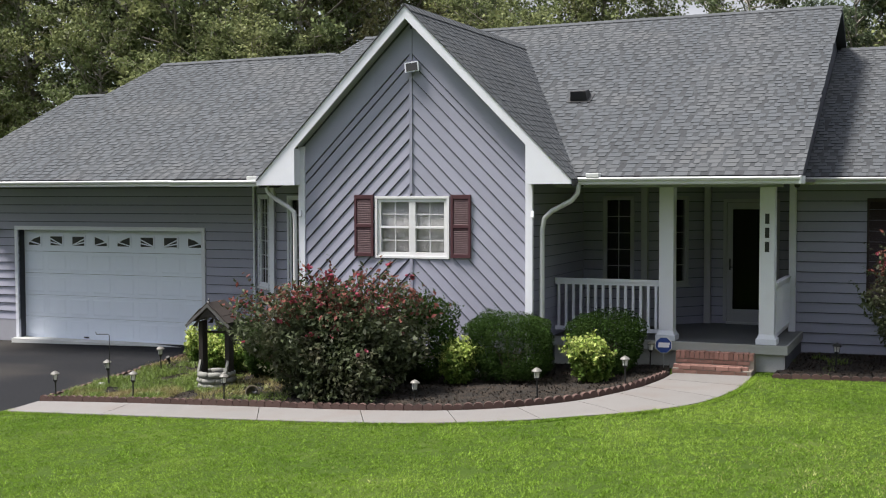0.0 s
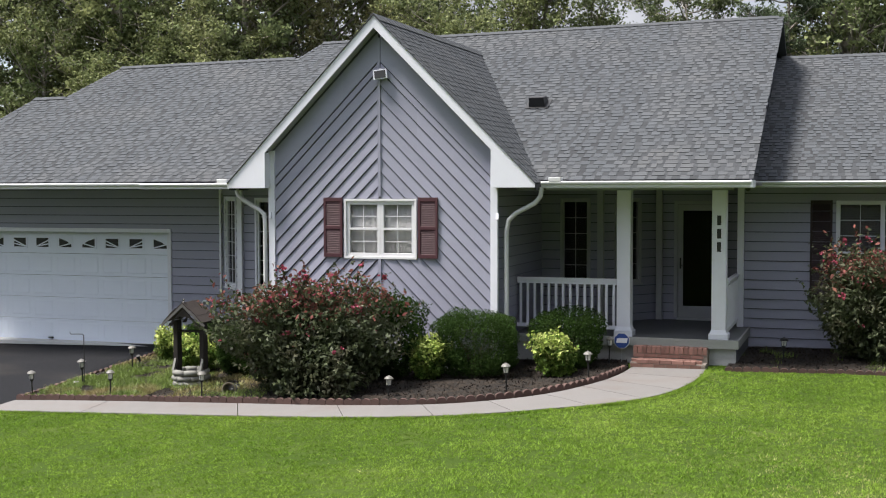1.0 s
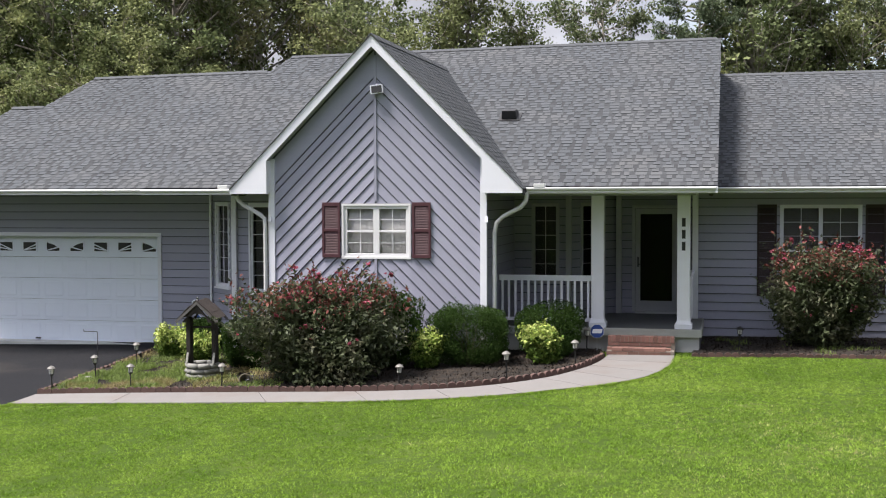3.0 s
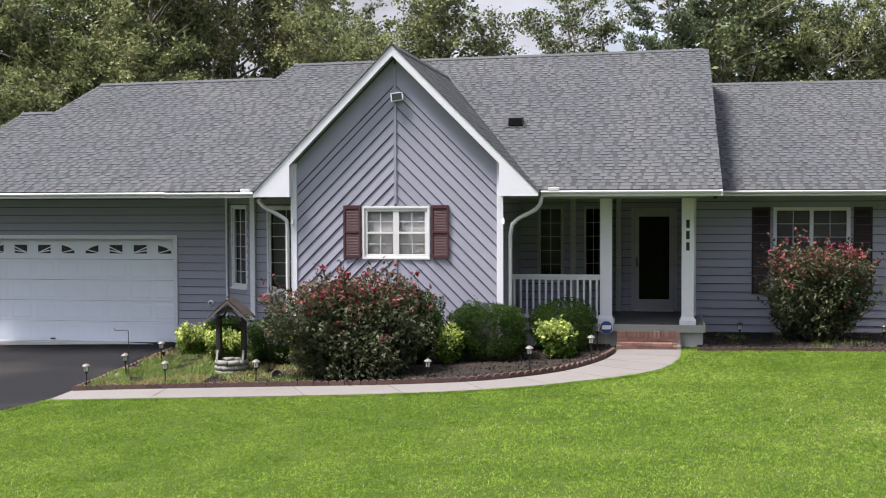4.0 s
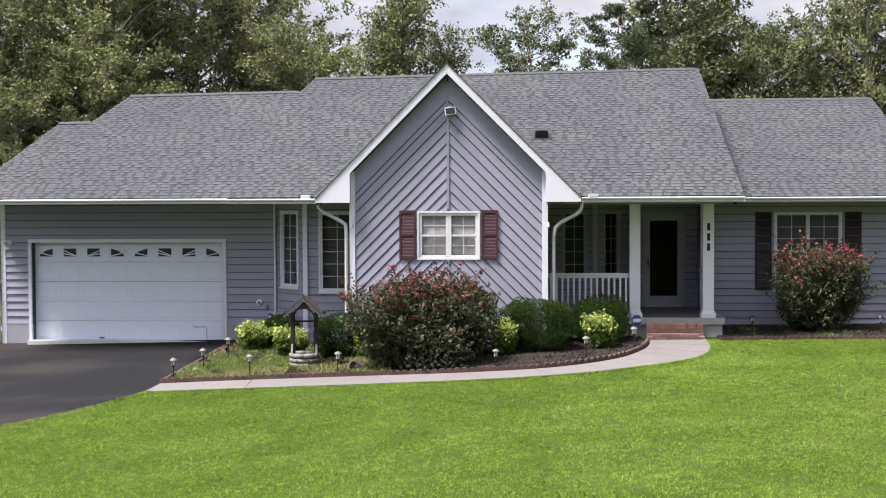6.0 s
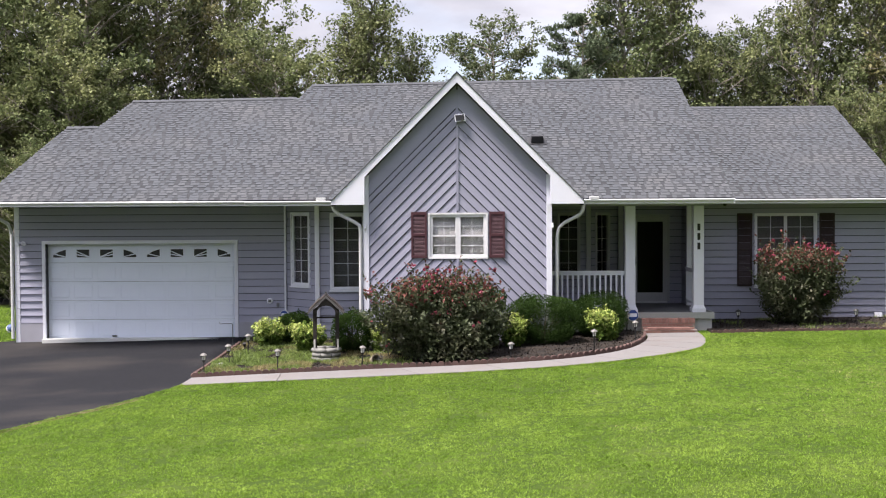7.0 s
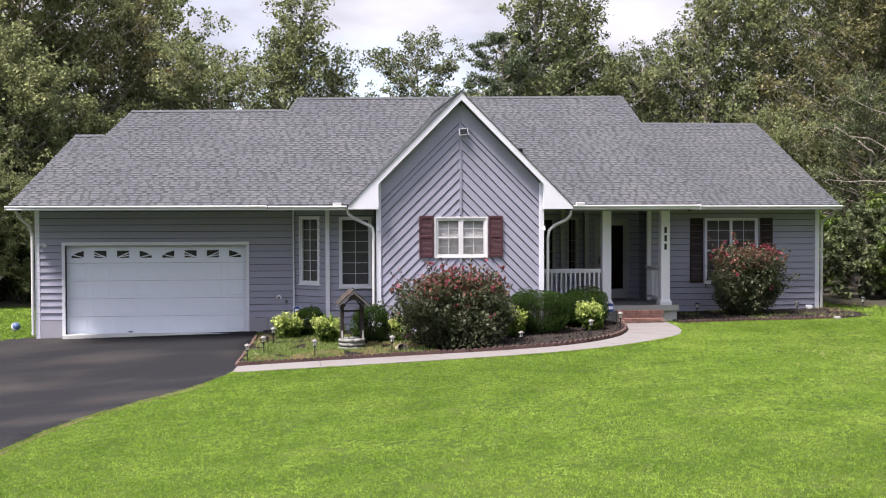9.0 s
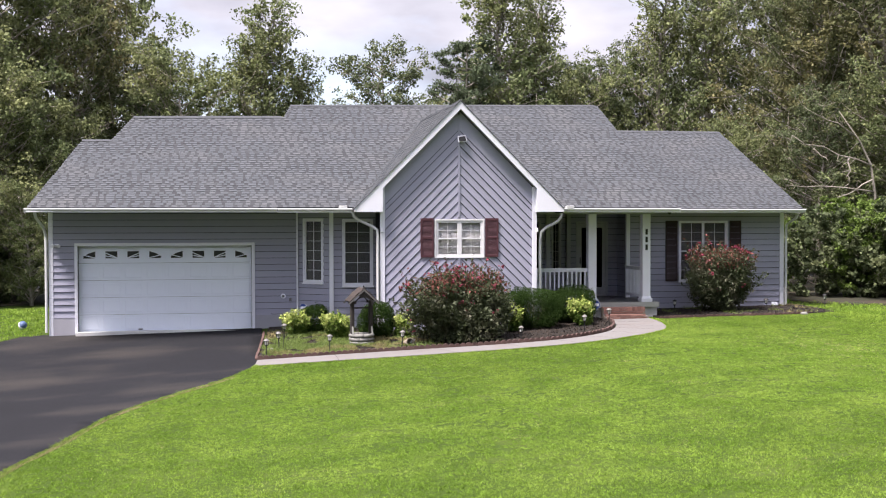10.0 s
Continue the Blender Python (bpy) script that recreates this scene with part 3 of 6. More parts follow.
# other front walls
GY = 2.06
GX0 = -11.36
gar = (-10.60 - GX0, -5.73 - GX0, -3.0, 0.325)
wall("garage_wall", (GX0, GY), (-4.40, GY), -1.70, 1.30, [gar], base=-1.70)
M_BLOCK = material("lilac_grey_block", (0.30, 0.30, 0.34), 0.8, 0.12, 3, 60)
for a, b in ((GX0, -10.62), (-5.71, -4.38)):
    part("foundation", Mesh().box(a, b, GY - 0.03, GY + 0.14, -2.5, -1.70), M_BLOCK, house, "painted block foundation")
part("corner_board", Mesh().box(GX0 - 0.03, GX0 + 0.09, GY - 0.035, GY + 0.05, -2.4, 1.30), M_TRIM, house, "white corner board", 0.004)
BAY = [(-4.40, GY), (-3.50, 1.20), (-2.22, 1.20)]
run1 = math.hypot(0.90, 0.86)
wall("bay_wall", BAY[0], BAY[1], -2.3, 1.30, [(0.27, 0.93, -0.72, 1.06)], base=-2.2)
wall("bay_wall", BAY[1], BAY[2], -2.3, 1.30, [(0.36, 1.16, -0.80, 1.04)], base=-2.2)
mb = Matrix.Translation((*BAY[0], 0)) @ Matrix.Rotation(math.atan2(BAY[1][1] - BAY[0][1], BAY[1][0] - BAY[0][0]), 4, "Z")
window(house, mb @ Matrix.Translation((0.27, 0, -0.72)), 0.66, 1.78, 2, 6, 1, 1, 0.045, "blind", 0.045, 0.02, label="tall white casement window with glazing bars")
window(house, Matrix.Translation((BAY[1][0] + 0.36, BAY[1][1], -0.80)), 0.80, 1.84, 2, 6, 1, 1, 0.045, "blind", 0.045, 0.16, label="tall white window with a half-open blind")
for k, (x, y) in enumerate(((-4.42, GY), (-3.50, 1.20))):
    half = 0.022 if k == 0 else 0.055
    part("corner_strip", Mesh().box(x - half, x + half, y - 0.10, y + 0.03, -2.2, 1.30), M_TRIM, house, "white corner strip", 0.003)

# porch recess and right wing
PW = 3.30
wall("porch_side_wall", (2.22, 0.0), (2.22, PW - 0.15), -2.2, 1.32, [], base=-2.2)
wall("porch_back_wall", (2.22, 3.15), (3.45, 3.15), -1.45, 1.32, [(0.45, 0.98, -0.62, 1.02)], base=-1.45)
wall("porch_back_wall", (3.45, 3.15), (4.38, 4.30), -1.45, 1.32, [(0.38, 0.98, -0.62, 1.02)], base=-1.45)
wall("porch_back_wall", (4.38, 4.30), (6.14, 4.30), -1.45, 1.32, [(0.42, 1.34, -1.38, 0.93)], base=-1.45)
wall("porch_end_wall", (6.14, 4.44), (6.14, 3.37), -1.45, 1.32, [], base=-1.45)
mp1 = Matrix.Translation((2.22, 3.15, 0))
window(house, mp1 @ Matrix.Translation((0.45, 0, -0.62)), 0.53, 1.64, 2, 5, 1, 1, 0.035, "dark", 0.04, label="dark porch window with white glazing bars", M_TRIM=M_TRIM_SHADE)
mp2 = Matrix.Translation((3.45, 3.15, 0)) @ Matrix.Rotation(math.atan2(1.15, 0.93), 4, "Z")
window(house, mp2 @ Matrix.Translation((0.38, 0, -0.62)), 0.60, 1.64, 2, 5, 1, 1, 0.035, "dark", 0.04, label="dark porch window with white glazing bars", M_TRIM=M_TRIM_SHADE)
for x, y, dimmed in ((3.45, 3.15, True), (4.44, 4.24, True), (6.14, 3.37, False)):
    part("corner_strip", Mesh().box(x - 0.06, x + 0.06, y - 0.105, y + 0.03, -1.44, 1.30), M_TRIM_SHADE if dimmed else M_TRIM, house, "white corner strip", 0.003)


def front_door():
    x0, w, h, y, z = 4.80, 0.92, 2.31, 4.30, -1.38
    t = Mesh().box(x0 - 0.07, x0, y - 0.05, y + 0.06, z, z + h).box(x0 + w, x0 + w + 0.07, y - 0.05, y + 0.06, z, z + h).box(x0 - 0.07, x0 + w + 0.07, y - 0.05, y + 0.06, z + h, z + h + 0.07)
    d = part("front_door", t, M_TRIM_SHADE, house, "dark front door behind a glazed white storm door", 0.004)
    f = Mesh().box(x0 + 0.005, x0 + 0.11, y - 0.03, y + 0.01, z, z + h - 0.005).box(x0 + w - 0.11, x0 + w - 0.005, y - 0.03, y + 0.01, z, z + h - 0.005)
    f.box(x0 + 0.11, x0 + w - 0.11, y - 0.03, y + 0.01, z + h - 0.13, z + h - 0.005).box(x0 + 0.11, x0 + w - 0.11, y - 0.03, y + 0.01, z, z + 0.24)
    part("storm_door", f, M_TRIM_SHADE, d, "white storm door frame greyed for the porch shade", 0.004)
    part("pane", Mesh().box(x0 + 0.11, x0 + w - 0.11, y - 0.012, y - 0.007, z + 0.24, z + h - 0.13), M_DARKGLASS, d).visible_shadow = False
    leaf = Mesh().box(x0 + 0.005, x0 + w - 0.005, y + 0.07, y + 0.11, z, z + h)
    part("door_leaf", leaf, M_DARK, d, "dark panelled door", 0.004)
    for zz in (z + 0.3, z + 1.15):
        for xx in (x0 + 0.14, x0 + 0.5):
            part("door_panel", Mesh().box(xx, xx + 0.28, y + 0.055, y + 0.072, zz, zz + 0.7), M_DARK, d, bevel=0.008)
    part("threshold", Mesh().box(x0, x0 + w, y - 0.12, y + 0.05, z - 0.05, z - 0.002), M_STEEL, d)
    part("door_handle", Mesh().box(x0 + 0.045, x0 + 0.075, y - 0.045, y - 0.03, z + 1.0, z + 1.22).tube([(x0 + 0.06, y - 0.045, z + 1.06), (x0 + 0.06, y - 0.085, z + 1.06), (x0 + 0.13, y - 0.085, z + 1.06)], 0.011, 8), M_BLACK, d, "black lever handle")


front_door()
WX = 6.14
wy = 3.37
wing_hole = (7.92 - WX, 9.50 - WX, -0.90, 0.98)
wall("wing_wall", (WX, wy), (11.45, wy), -1.85, 1.30, [wing_hole], base=-1.80)
part("foundation", Mesh().box(WX, 11.42, wy - 0.02, wy + 0.14, -2.4, -1.80), M_WOODGREY, house, "painted skirting of the right wing")
part("corner_board", Mesh().box(11.36, 11.49, wy - 0.04, wy + 0.06, -2.2, 1.30), M_TRIM, house, "white corner board", 0.004)
window(house, Matrix.Translation((7.92, wy, -0.90)), 1.58, 1.88, 2, 3, 2, 2, 0.04, "blind", 0.035, label="white twin sash window half hidden by a rose")
shutter(house, Matrix.Translation((7.42, wy - 0.024, -0.92)), 0.40, 1.94, "near-black maroon louvred shutter", M_SHUTTER_DARK)
shutter(house, Matrix.Translation((9.60, wy - 0.024, -0.92)), 0.40, 1.94, "near-black maroon louvred shutter", M_SHUTTER_DARK)

# end and back walls, dark inside
wall("end_wall", (GX0, 13.5), (GX0, GY), -2.4, 1.30, [], siding=True, base=-1.7)
wall("end_wall", (11.45, wy), (11.45, 15.0), -2.2, 1.30, [], siding=True, base=-1.8)
wall("back_wall", (11.45, 15.0), (GX0, 13.5), -2.5, 1.32, [], siding=False)

# porch floor, ceiling, columns, rails
DZ = -1.42
part("porch_floor", Mesh().box(2.24, 6.30, 1.02, 4.30, DZ - 0.04, DZ), M_PORCH, house, "grey painted porch floor, darkened for the porch shade")
part("porch_fascia", Mesh().box(2.24, 6.33, 0.985, 1.02, DZ - 0.15, DZ + 0.006).box(6.30, 6.333, 1.02, 3.36, DZ - 0.15, DZ + 0.004), M_WOODGREY, house, "weathered grey porch edge board", 0.004)
part("porch_base", Mesh().box(2.30, 6.28, 1.06, 3.36, -2.3, DZ - 0.04), material("painted_block", (0.40, 0.40, 0.40), 0.8, 0.12, 2, 60, second=(0.26, 0.25, 0.24), patch=(0.5, 0.75)), house, "pale painted porch base")
# dark panel added for the shade on the porch base's right side
part("porch_skirt", Mesh().box(6.284, 6.30, 1.10, 3.34, -2.2, DZ - 0.15), M_WALL, house, "dark panel for the shaded, boarded side of the porch base")
# ceiling and beam coloured dark to sink into the porch shade
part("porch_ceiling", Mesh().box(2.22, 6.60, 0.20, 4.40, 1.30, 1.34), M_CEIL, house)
part("porch_beam", Mesh().box(2.25, 6.20, 1.12, 1.36, 1.22, 1.30), M_SOFFIT, house, "porch beam greyed to sink into the shade", 0.004)
part("soffit", Mesh().box(-11.75, -2.22, 0.35, GY, 1.285, 1.31), M_EAVE, house)
part("soffit", Mesh().box(6.14, 11.76, 2.62, wy, 1.285, 1.31), M_EAVE, house)


def column(x, y, numbers=False):
    c = part("porch_column", Mesh().box(x - 0.125, x + 0.125, y - 0.125, y + 0.125, DZ + 0.16, 1.22), M_TRIM, house, "square white porch column", 0.006)
    part("base_moulding", Mesh().box(x - 0.17, x + 0.17, y - 0.17, y + 0.17, DZ + 0.002, DZ + 0.10).hexa(
        [(x - 0.155, y - 0.155, DZ + 0.10), (x + 0.155, y - 0.155, DZ + 0.10), (x + 0.155, y + 0.155, DZ + 0.10), (x - 0.155, y + 0.155, DZ + 0.10),
         (x - 0.128, y - 0.128, DZ + 0.17), (x + 0.128, y - 0.128, DZ + 0.17), (x + 0.128, y + 0.128, DZ + 0.17), (x - 0.128, y + 0.128, DZ + 0.17)]), M_TRIM, c, bevel=0.004)
    if numbers:
        for k in range(3):
            z = 0.69 - k * 0.235
            part("number_bar", Mesh().box(x - 0.035, x + 0.035, y - 0.135, y - 0.1255, z - 0.085, z + 0.085), M_NUMBER, c, "plain black bar")
    return c


column(4.28, 1.24)
column(5.97, 1.24, True)


def railing(p, q, name="porch_railing", z0=None):
    """Top and bottom rail with square balusters between two plan points."""
    z0 = DZ
    p, q = Vector((*p, 0)), Vector((*q, 0))
    run = (q - p).length
    m = Matrix.Translation(p) @ Matrix.Rotation(math.atan2(q.y - p.y, q.x - p.x), 4, "Z")
    r = part(name, Mesh().box(0, run, -0.045, 0.045, z0 + 0.98, z0 + 1.03).box(0, run, -0.02, 0.02, z0 + 0.92, z0 + 0.98), M_TRIM, house, "white porch railing with square balusters", 0.004, m=m)
    part("bottom_rail", Mesh().box(0, run, -0.02, 0.02, z0 + 0.10, z0 + 0.17), M_TRIM, r, bevel=0.003)
    n = max(2, round(run / 0.135))
    bal = Mesh().box(-0.022, 0.022, -0.022, 0.022, z0 + 0.17, z0 + 0.92).data("baluster", M_TRIM)
    for i in range(n):
        part("baluster", bal, None, r, m=Matrix.Translation((run * (i + 0.5) / n, 0, 0)))


railing((2.26, 1.24), (4.15, 1.24))
railing((6.08, 1.37), (6.08, 3.34))

# ---------------------------------------------------------------- roof
roof = part("roof", Mesh().box(-4.0, 6.0, 7.2, 7.6, 4.30, 4.45), M_DECK, house, "weathered grey asphalt shingle roof")


def eave(x):
    y = 0.5 - (x + 11.75) * 0.35 / 6.7 if x < -5.05 else 0.15
    return Vector((x, y, 1.40))


def ridge(x):
    return Vector((x, 7.0 + (x + 4.3) * 1.0 / 10.9, 4.86 + (x + 4.3) * 0.26 / 10.9))


def front(x, v):
    return eave(x).lerp(ridge(x), v)


V1, V2 = 0.622, 0.871


def left_edge(v):
    if v < V1:
        return -11.75 + 1.08 * v / V1
    if v < V2:
        return -9.83 + 0.56 * (v - V1) / (V2 - V1)
    return -4.55 + 0.25 * (v - V2) / (1 - V2)


shingle_parts = []


def shingle_field(name, surf, lo_hi, rows, width=0.145, seed=1, near=None):
    """Courses of laminated shingles on a roof surface: raised tabs, and between them the darker band of the layer below.
    Tabs inside near (x0, x1, v0, v1) become parts of their own."""
    r = random.Random(seed)
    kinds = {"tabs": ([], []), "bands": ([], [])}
    for k in range(rows):
        v0, v1 = k / rows, (k + 1.12) / rows
        x0, x1 = lo_hi((k + 0.5) / rows)
        if x1 - x0 < 0.05:
            continue
        x = x0 - r.random() * width * 0.9
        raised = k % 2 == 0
        while x < x1:
            w = width * (r.choice((0.7, 0.9, 1.1, 1.5)) if raised else r.choice((0.35, 0.55, 0.8, 1.0)))
            a, b = max(x, x0), min(x + w - 0.002, x1)
            if b - a > 0.02:
                up = r.choice((0.011, 0.014)) if raised else 0.004
                e0, e1 = v0 + (r.uniform(-0.05, 0.03) if raised else 0.10) / rows, min(v1, 1.0)
                q = [surf(a, e0), surf(b, e0), surf(b, e1), surf(a, e1)]
                nrm = (q[1] - q[0]).cross(q[3] - q[0]).normalized()
                top = [q[0] + nrm * up, q[1] + nrm * up, q[2] + nrm * 0.003, q[3] + nrm * 0.003]
                if raised and near and near[0] < a and b < near[1] and near[2] < e0 < near[3] and len(shingle_parts) < 300:
                    shingle_parts.append((top, [q[0], q[1]]))
                else:
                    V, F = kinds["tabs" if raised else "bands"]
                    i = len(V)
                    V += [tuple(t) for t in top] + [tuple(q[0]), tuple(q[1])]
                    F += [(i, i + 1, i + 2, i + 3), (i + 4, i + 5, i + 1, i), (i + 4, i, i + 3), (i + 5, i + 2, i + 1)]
            x += w
            raised = not raised
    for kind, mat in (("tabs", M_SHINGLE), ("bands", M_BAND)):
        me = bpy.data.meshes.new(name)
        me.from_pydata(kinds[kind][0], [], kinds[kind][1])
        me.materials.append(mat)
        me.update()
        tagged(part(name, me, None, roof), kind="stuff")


def slab(surf, outline, thick, name, mat=M_DECK):
    top = [surf(*o) - Vector((0, 0, 0.035)) for o in outline]
    n = len(top)
    pts = top + [t - Vector((0, 0, thick)) for t in top]
    part(name, Mesh().add(pts, [tuple(range(n - 1, -1, -1)), tuple(range(n, 2 * n))] + [(i, (i + 1) % n, n + (i + 1) % n, n + i) for i in range(n)]), mat, roof)


for a, b, va, vb in ((-11.75, -9.83, 0, V1), (-9.83, -5.05, 0, V2), (-5.05, -4.55, 0, V2), (-4.55, 6.6, 0, 1.0)):
    for k in range(14):
        u0, u1 = va + (vb - va) * k / 14, va + (vb - va) * (k + 1) / 14
        l0, l1 = max(a, left_edge(u0 + 1e-4)), max(a, left_edge(u1 - 1e-4))
        xs = [l0 + (b - l0) * j / 3 for j in range(4)]
        xt = [l1 + (b - l1) * j / 3 for j in range(4)]
        for j in range(3):
            slab(front, [(xs[j], u0), (xs[j + 1], u0), (xt[j + 1], u1), (xt[j], u1)], 0.07, "deck")
shingle_field("shingles", front, lambda v: (left_edge(v), 6.625), 53, seed=3, near=(3.2, 6.5, 0.0, 0.24))


def wing(x, v):
    return Vector((x, 2.55, 1.40)).lerp(Vector((x, 9.2, 4.32)), v)


slab(wing, [(6.40, 0), (11.76, 0), (11.76, 1), (6.40, 1)], 0.10, "deck")
shingle_field("shingles", wing, lambda v: (6.42, 11.78), 47, seed=5)

RIDGE_Z, TIP = 4.38, 2.99


def gable_side(s):
    def surf(y, v):
        return Vector((s * TIP * (1 - v), y, 1.36 + (RIDGE_Z - 1.36) * v))
    return surf


def gable_reach(v):
    z = 1.36 + (RIDGE_Z - 1.36) * v
    return (z - 1.40) / 3.55 * 7.3 + 0.35


for s in (-1, 1):
    surf = gable_side(s)
    if s > 0:
        fl = lambda y, v, sf=surf: sf(y, v)
        shingle_field("shingles", fl, lambda v: (-0.306, gable_reach(v)), 29, seed=8)
    else:
        fl = lambda y, v, sf=surf: sf(-y, v)
        shingle_field("shingles", fl, lambda v: (-gable_reach(v), 0.306), 29, seed=9)
    o = [(-0.22, 0), (0.5, 0), (gable_reach(1.0), 1), (-0.22, 1)]
    if s < 0:
        o = o[::-1]
    slab(surf, o, 0.09, "deck")
# ridge caps
def ridge_caps(p, q, drop=0.06, name="ridge_cap"):
    p, q = Vector(p), Vector(q)
    d = (q - p).normalized()
    side = d.cross(Vector((0, 0, 1))).normalized()
    n = int((q - p).length / 0.2)
    cap = Mesh().add([(0, -0.13, -drop), (0, 0, 0.012), (0, 0.13, -drop), (0.26, -0.13, -drop - 0.012), (0.26, 0, 0.0), (0.26, 0.13, -drop - 0.012), (0, -0.13, -drop - 0.015), (0, 0, -0.01), (0, 0.13, -drop - 0.015)],
                     [(0, 1, 4, 3), (1, 2, 5, 4), (0, 6, 7, 1), (1, 7, 8, 2)]).data(name, M_SHINGLE)
    ang = math.atan2(d.y, d.x)
    tilt = math.asin(d.z)
    for i in range(n):
        part(name, cap, None, roof, m=Matrix.Translation(p + d * 0.2 * i + Vector((0, 0, 0.025))) @ Matrix.Rotation(ang, 4, "Z") @ Matrix.Rotation(-tilt, 4, "Y"))


ridge_caps(ridge(-4.3), ridge(6.6))
ridge_caps(front(-9.27, V2), front(-4.5, V2))
ridge_caps(front(-10.67, V1), front(-9.8, V1))
ridge_caps(wing(6.5, 1), wing(11.76, 1))
ridge_caps((0, -0.3, RIDGE_Z), (0, 6.6, RIDGE_Z), 0.122)
# back slopes and gable ends close the roof behind
back = Mesh()
for (a, b), (c, d), yb in (((ridge(-4.3), ridge(6.6)), (Vector((-4.5, 14.6, 1.3)), Vector((6.6, 15.6, 1.3))), 0),
                           ((front(-9.27, V2), front(-4.4, V2)), (Vector((-10.2, 11.8, 1.3)), Vector((-4.4, 12.4, 1.3))), 0),
                           ((front(-10.67, V1), front(-9.2, V1)), (Vector((-11.75, 8.6, 1.3)), Vector((-9.2, 8.8, 1.3))), 0),
                           ((wing(6.4, 1), wing(11.76, 1)), (Vector((6.4, 15.6, 1.3)), Vector((11.76, 15.6, 1.3))), 0)):
    lo = Vector((0, 0, -0.1))
    back.hexa([a + lo, b + lo, d + lo, c + lo, a, b, d, c])
part("back_slope", back, M_SHINGLE, roof)
ends = Mesh()
# gable ends in the dark wall colour, standing in for their shade
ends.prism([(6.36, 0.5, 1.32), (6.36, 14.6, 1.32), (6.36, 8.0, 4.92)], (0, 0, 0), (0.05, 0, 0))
part("gable_end", ends, M_WALL, house, "gable end in the shade-dark wall colour")
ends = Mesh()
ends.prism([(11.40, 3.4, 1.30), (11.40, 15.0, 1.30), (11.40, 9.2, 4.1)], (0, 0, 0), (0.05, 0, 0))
part("gable_end", ends, M_WALL, house, "gable end in the shade-dark wall colour")
def rake(surf, x, n, deep):
    secs = []
    for k in range(n + 1):
        e = surf(x, k / n)
        secs.append([(x - 0.035, e.y, e.z - deep), (x, e.y, e.z - deep), (x, e.y, e.z - 0.012), (x - 0.035, e.y, e.z - 0.012)])
    return Mesh().ring(secs)


# rake boards coloured dark for the shaded ends of the roof
part("rake_board", rake(front, 6.60, 8, 0.12), M_WALL, house, "rake board coloured dark as the shaded roof end")
part("rake_board", rake(wing, 11.76, 4, 0.17), M_WALL, house, "rake board coloured dark as the shaded roof end")


def gable_trim():
    """White rake boards of the front gable, boxed at their feet."""
    yf = -0.285
    for s in (-1, 1):
        x = lambda u: s * u
        out = [(x(0), yf, 4.372), (x(TIP), yf, 1.36), (x(TIP), yf, 1.275), (x(GW - 0.02), yf, 1.275), (x(GW - 0.02), yf, 1.935), (x(0), yf, 4.150)]
        rb = part("rake_board", Mesh().prism(out if s > 0 else out[::-1], (0, 0, 0), (0, 0.035, 0)), M_TRIM, house, "white rake board of the front gable", 0.003)
        tri = [(x(TIP - 0.03), yf + 0.036, 1.278), (x(GW - 0.01), yf + 0.036, 1.278), (x(GW - 0.01), yf + 0.036, 1.94), (x(TIP - 0.21), yf + 0.036, 1.40)]
        part("cornice_return", Mesh().prism(tri if s < 0 else tri[::-1], (0, 0, 0), (0, 0.36, 0)), M_TRIM, rb, "white boxed eave return")
        # strip added to keep sun specks through shingle gaps off the rake board
        drip = [(x(0), 0, 4.388), (x(TIP), 0, 1.376), (x(TIP), 0, 1.362), (x(0), 0, 4.374)]
        part("drip_edge", Mesh().prism(drip if s > 0 else drip[::-1], (0, yf - 0.022, 0), (0, yf + 0.03, 0)), M_DECK, rb, "added drip edge closing the shingle gaps")
        sof = [(x(0), 0, 4.22), (x(GW - 0.02), 0, 2.00), (x(GW - 0.02), 0, 1.97), (x(0), 0, 4.18)]
        part("rake_soffit", Mesh().prism(sof if s > 0 else sof[::-1], (0, yf + 0.035, 0), (0, -0.002, 0)), M_SOFFIT, rb)


gable_trim()


def gutter(p, q, name="gutter"):
    p, q = Vector(p), Vector(q)
    prof = [(0, 0), (-0.105, 0), (-0.120, -0.02), (-0.112, -0.05), (-0.085, -0.075), (-0.08, -0.115), (0, -0.115)]
    g = part(name, Mesh().ring([[(e.x, e.y + a, e.z + b) for a, b in prof] for e in (p, q)]), M_GUTTER, house, "white eave gutter", 0.003)
    return g


gutter((-11.80, 0.47, 1.385), (-5.10, 0.14, 1.385))
gutter((-5.08, 0.08, 1.375), (-3.02, 0.08, 1.375))
gutter((3.02, 0.12, 1.385), (6.60, 0.12, 1.385))
gutter((6.25, 2.52, 1.385), (11.80, 2.52, 1.385))
for fx in ((2.99, 6.60, 0.16), (6.25, 11.76, 2.56)):
    part("fascia", Mesh().box(fx[0], fx[1], fx[2], fx[2] + 0.02, 1.26, 1.38), M_TRIM, house)
part("eave_end", Mesh().box(6.585, 6.625, 0.02, 0.62, 1.265, 1.392), M_TRIM, house, "white boxed eave end", 0.003)
for x in (-3.16, 3.16):
    part("diverter", Mesh().box(min(x, x * 1.07), max(x, x * 1.07), 0.0, 0.16, 1.375, 1.455), M_GUTTER, house, "white gutter splash guard", 0.01)


def downspout(path, label="white downspout"):
    part("downspout", Mesh().tube(path, 0.042, 8), M_GUTTER, house, label, smooth=False)


downspout([(-3.0, 0.08, 1.28), (-2.97, 0.08, 1.16), (-2.85, 0.06, 1.06), (-2.45, -0.02, 0.86), (-2.34, -0.05, 0.78), (-2.32, -0.06, 0.6), (-2.32, -0.06, -2.0)], "white downspout bent round the gable corner")
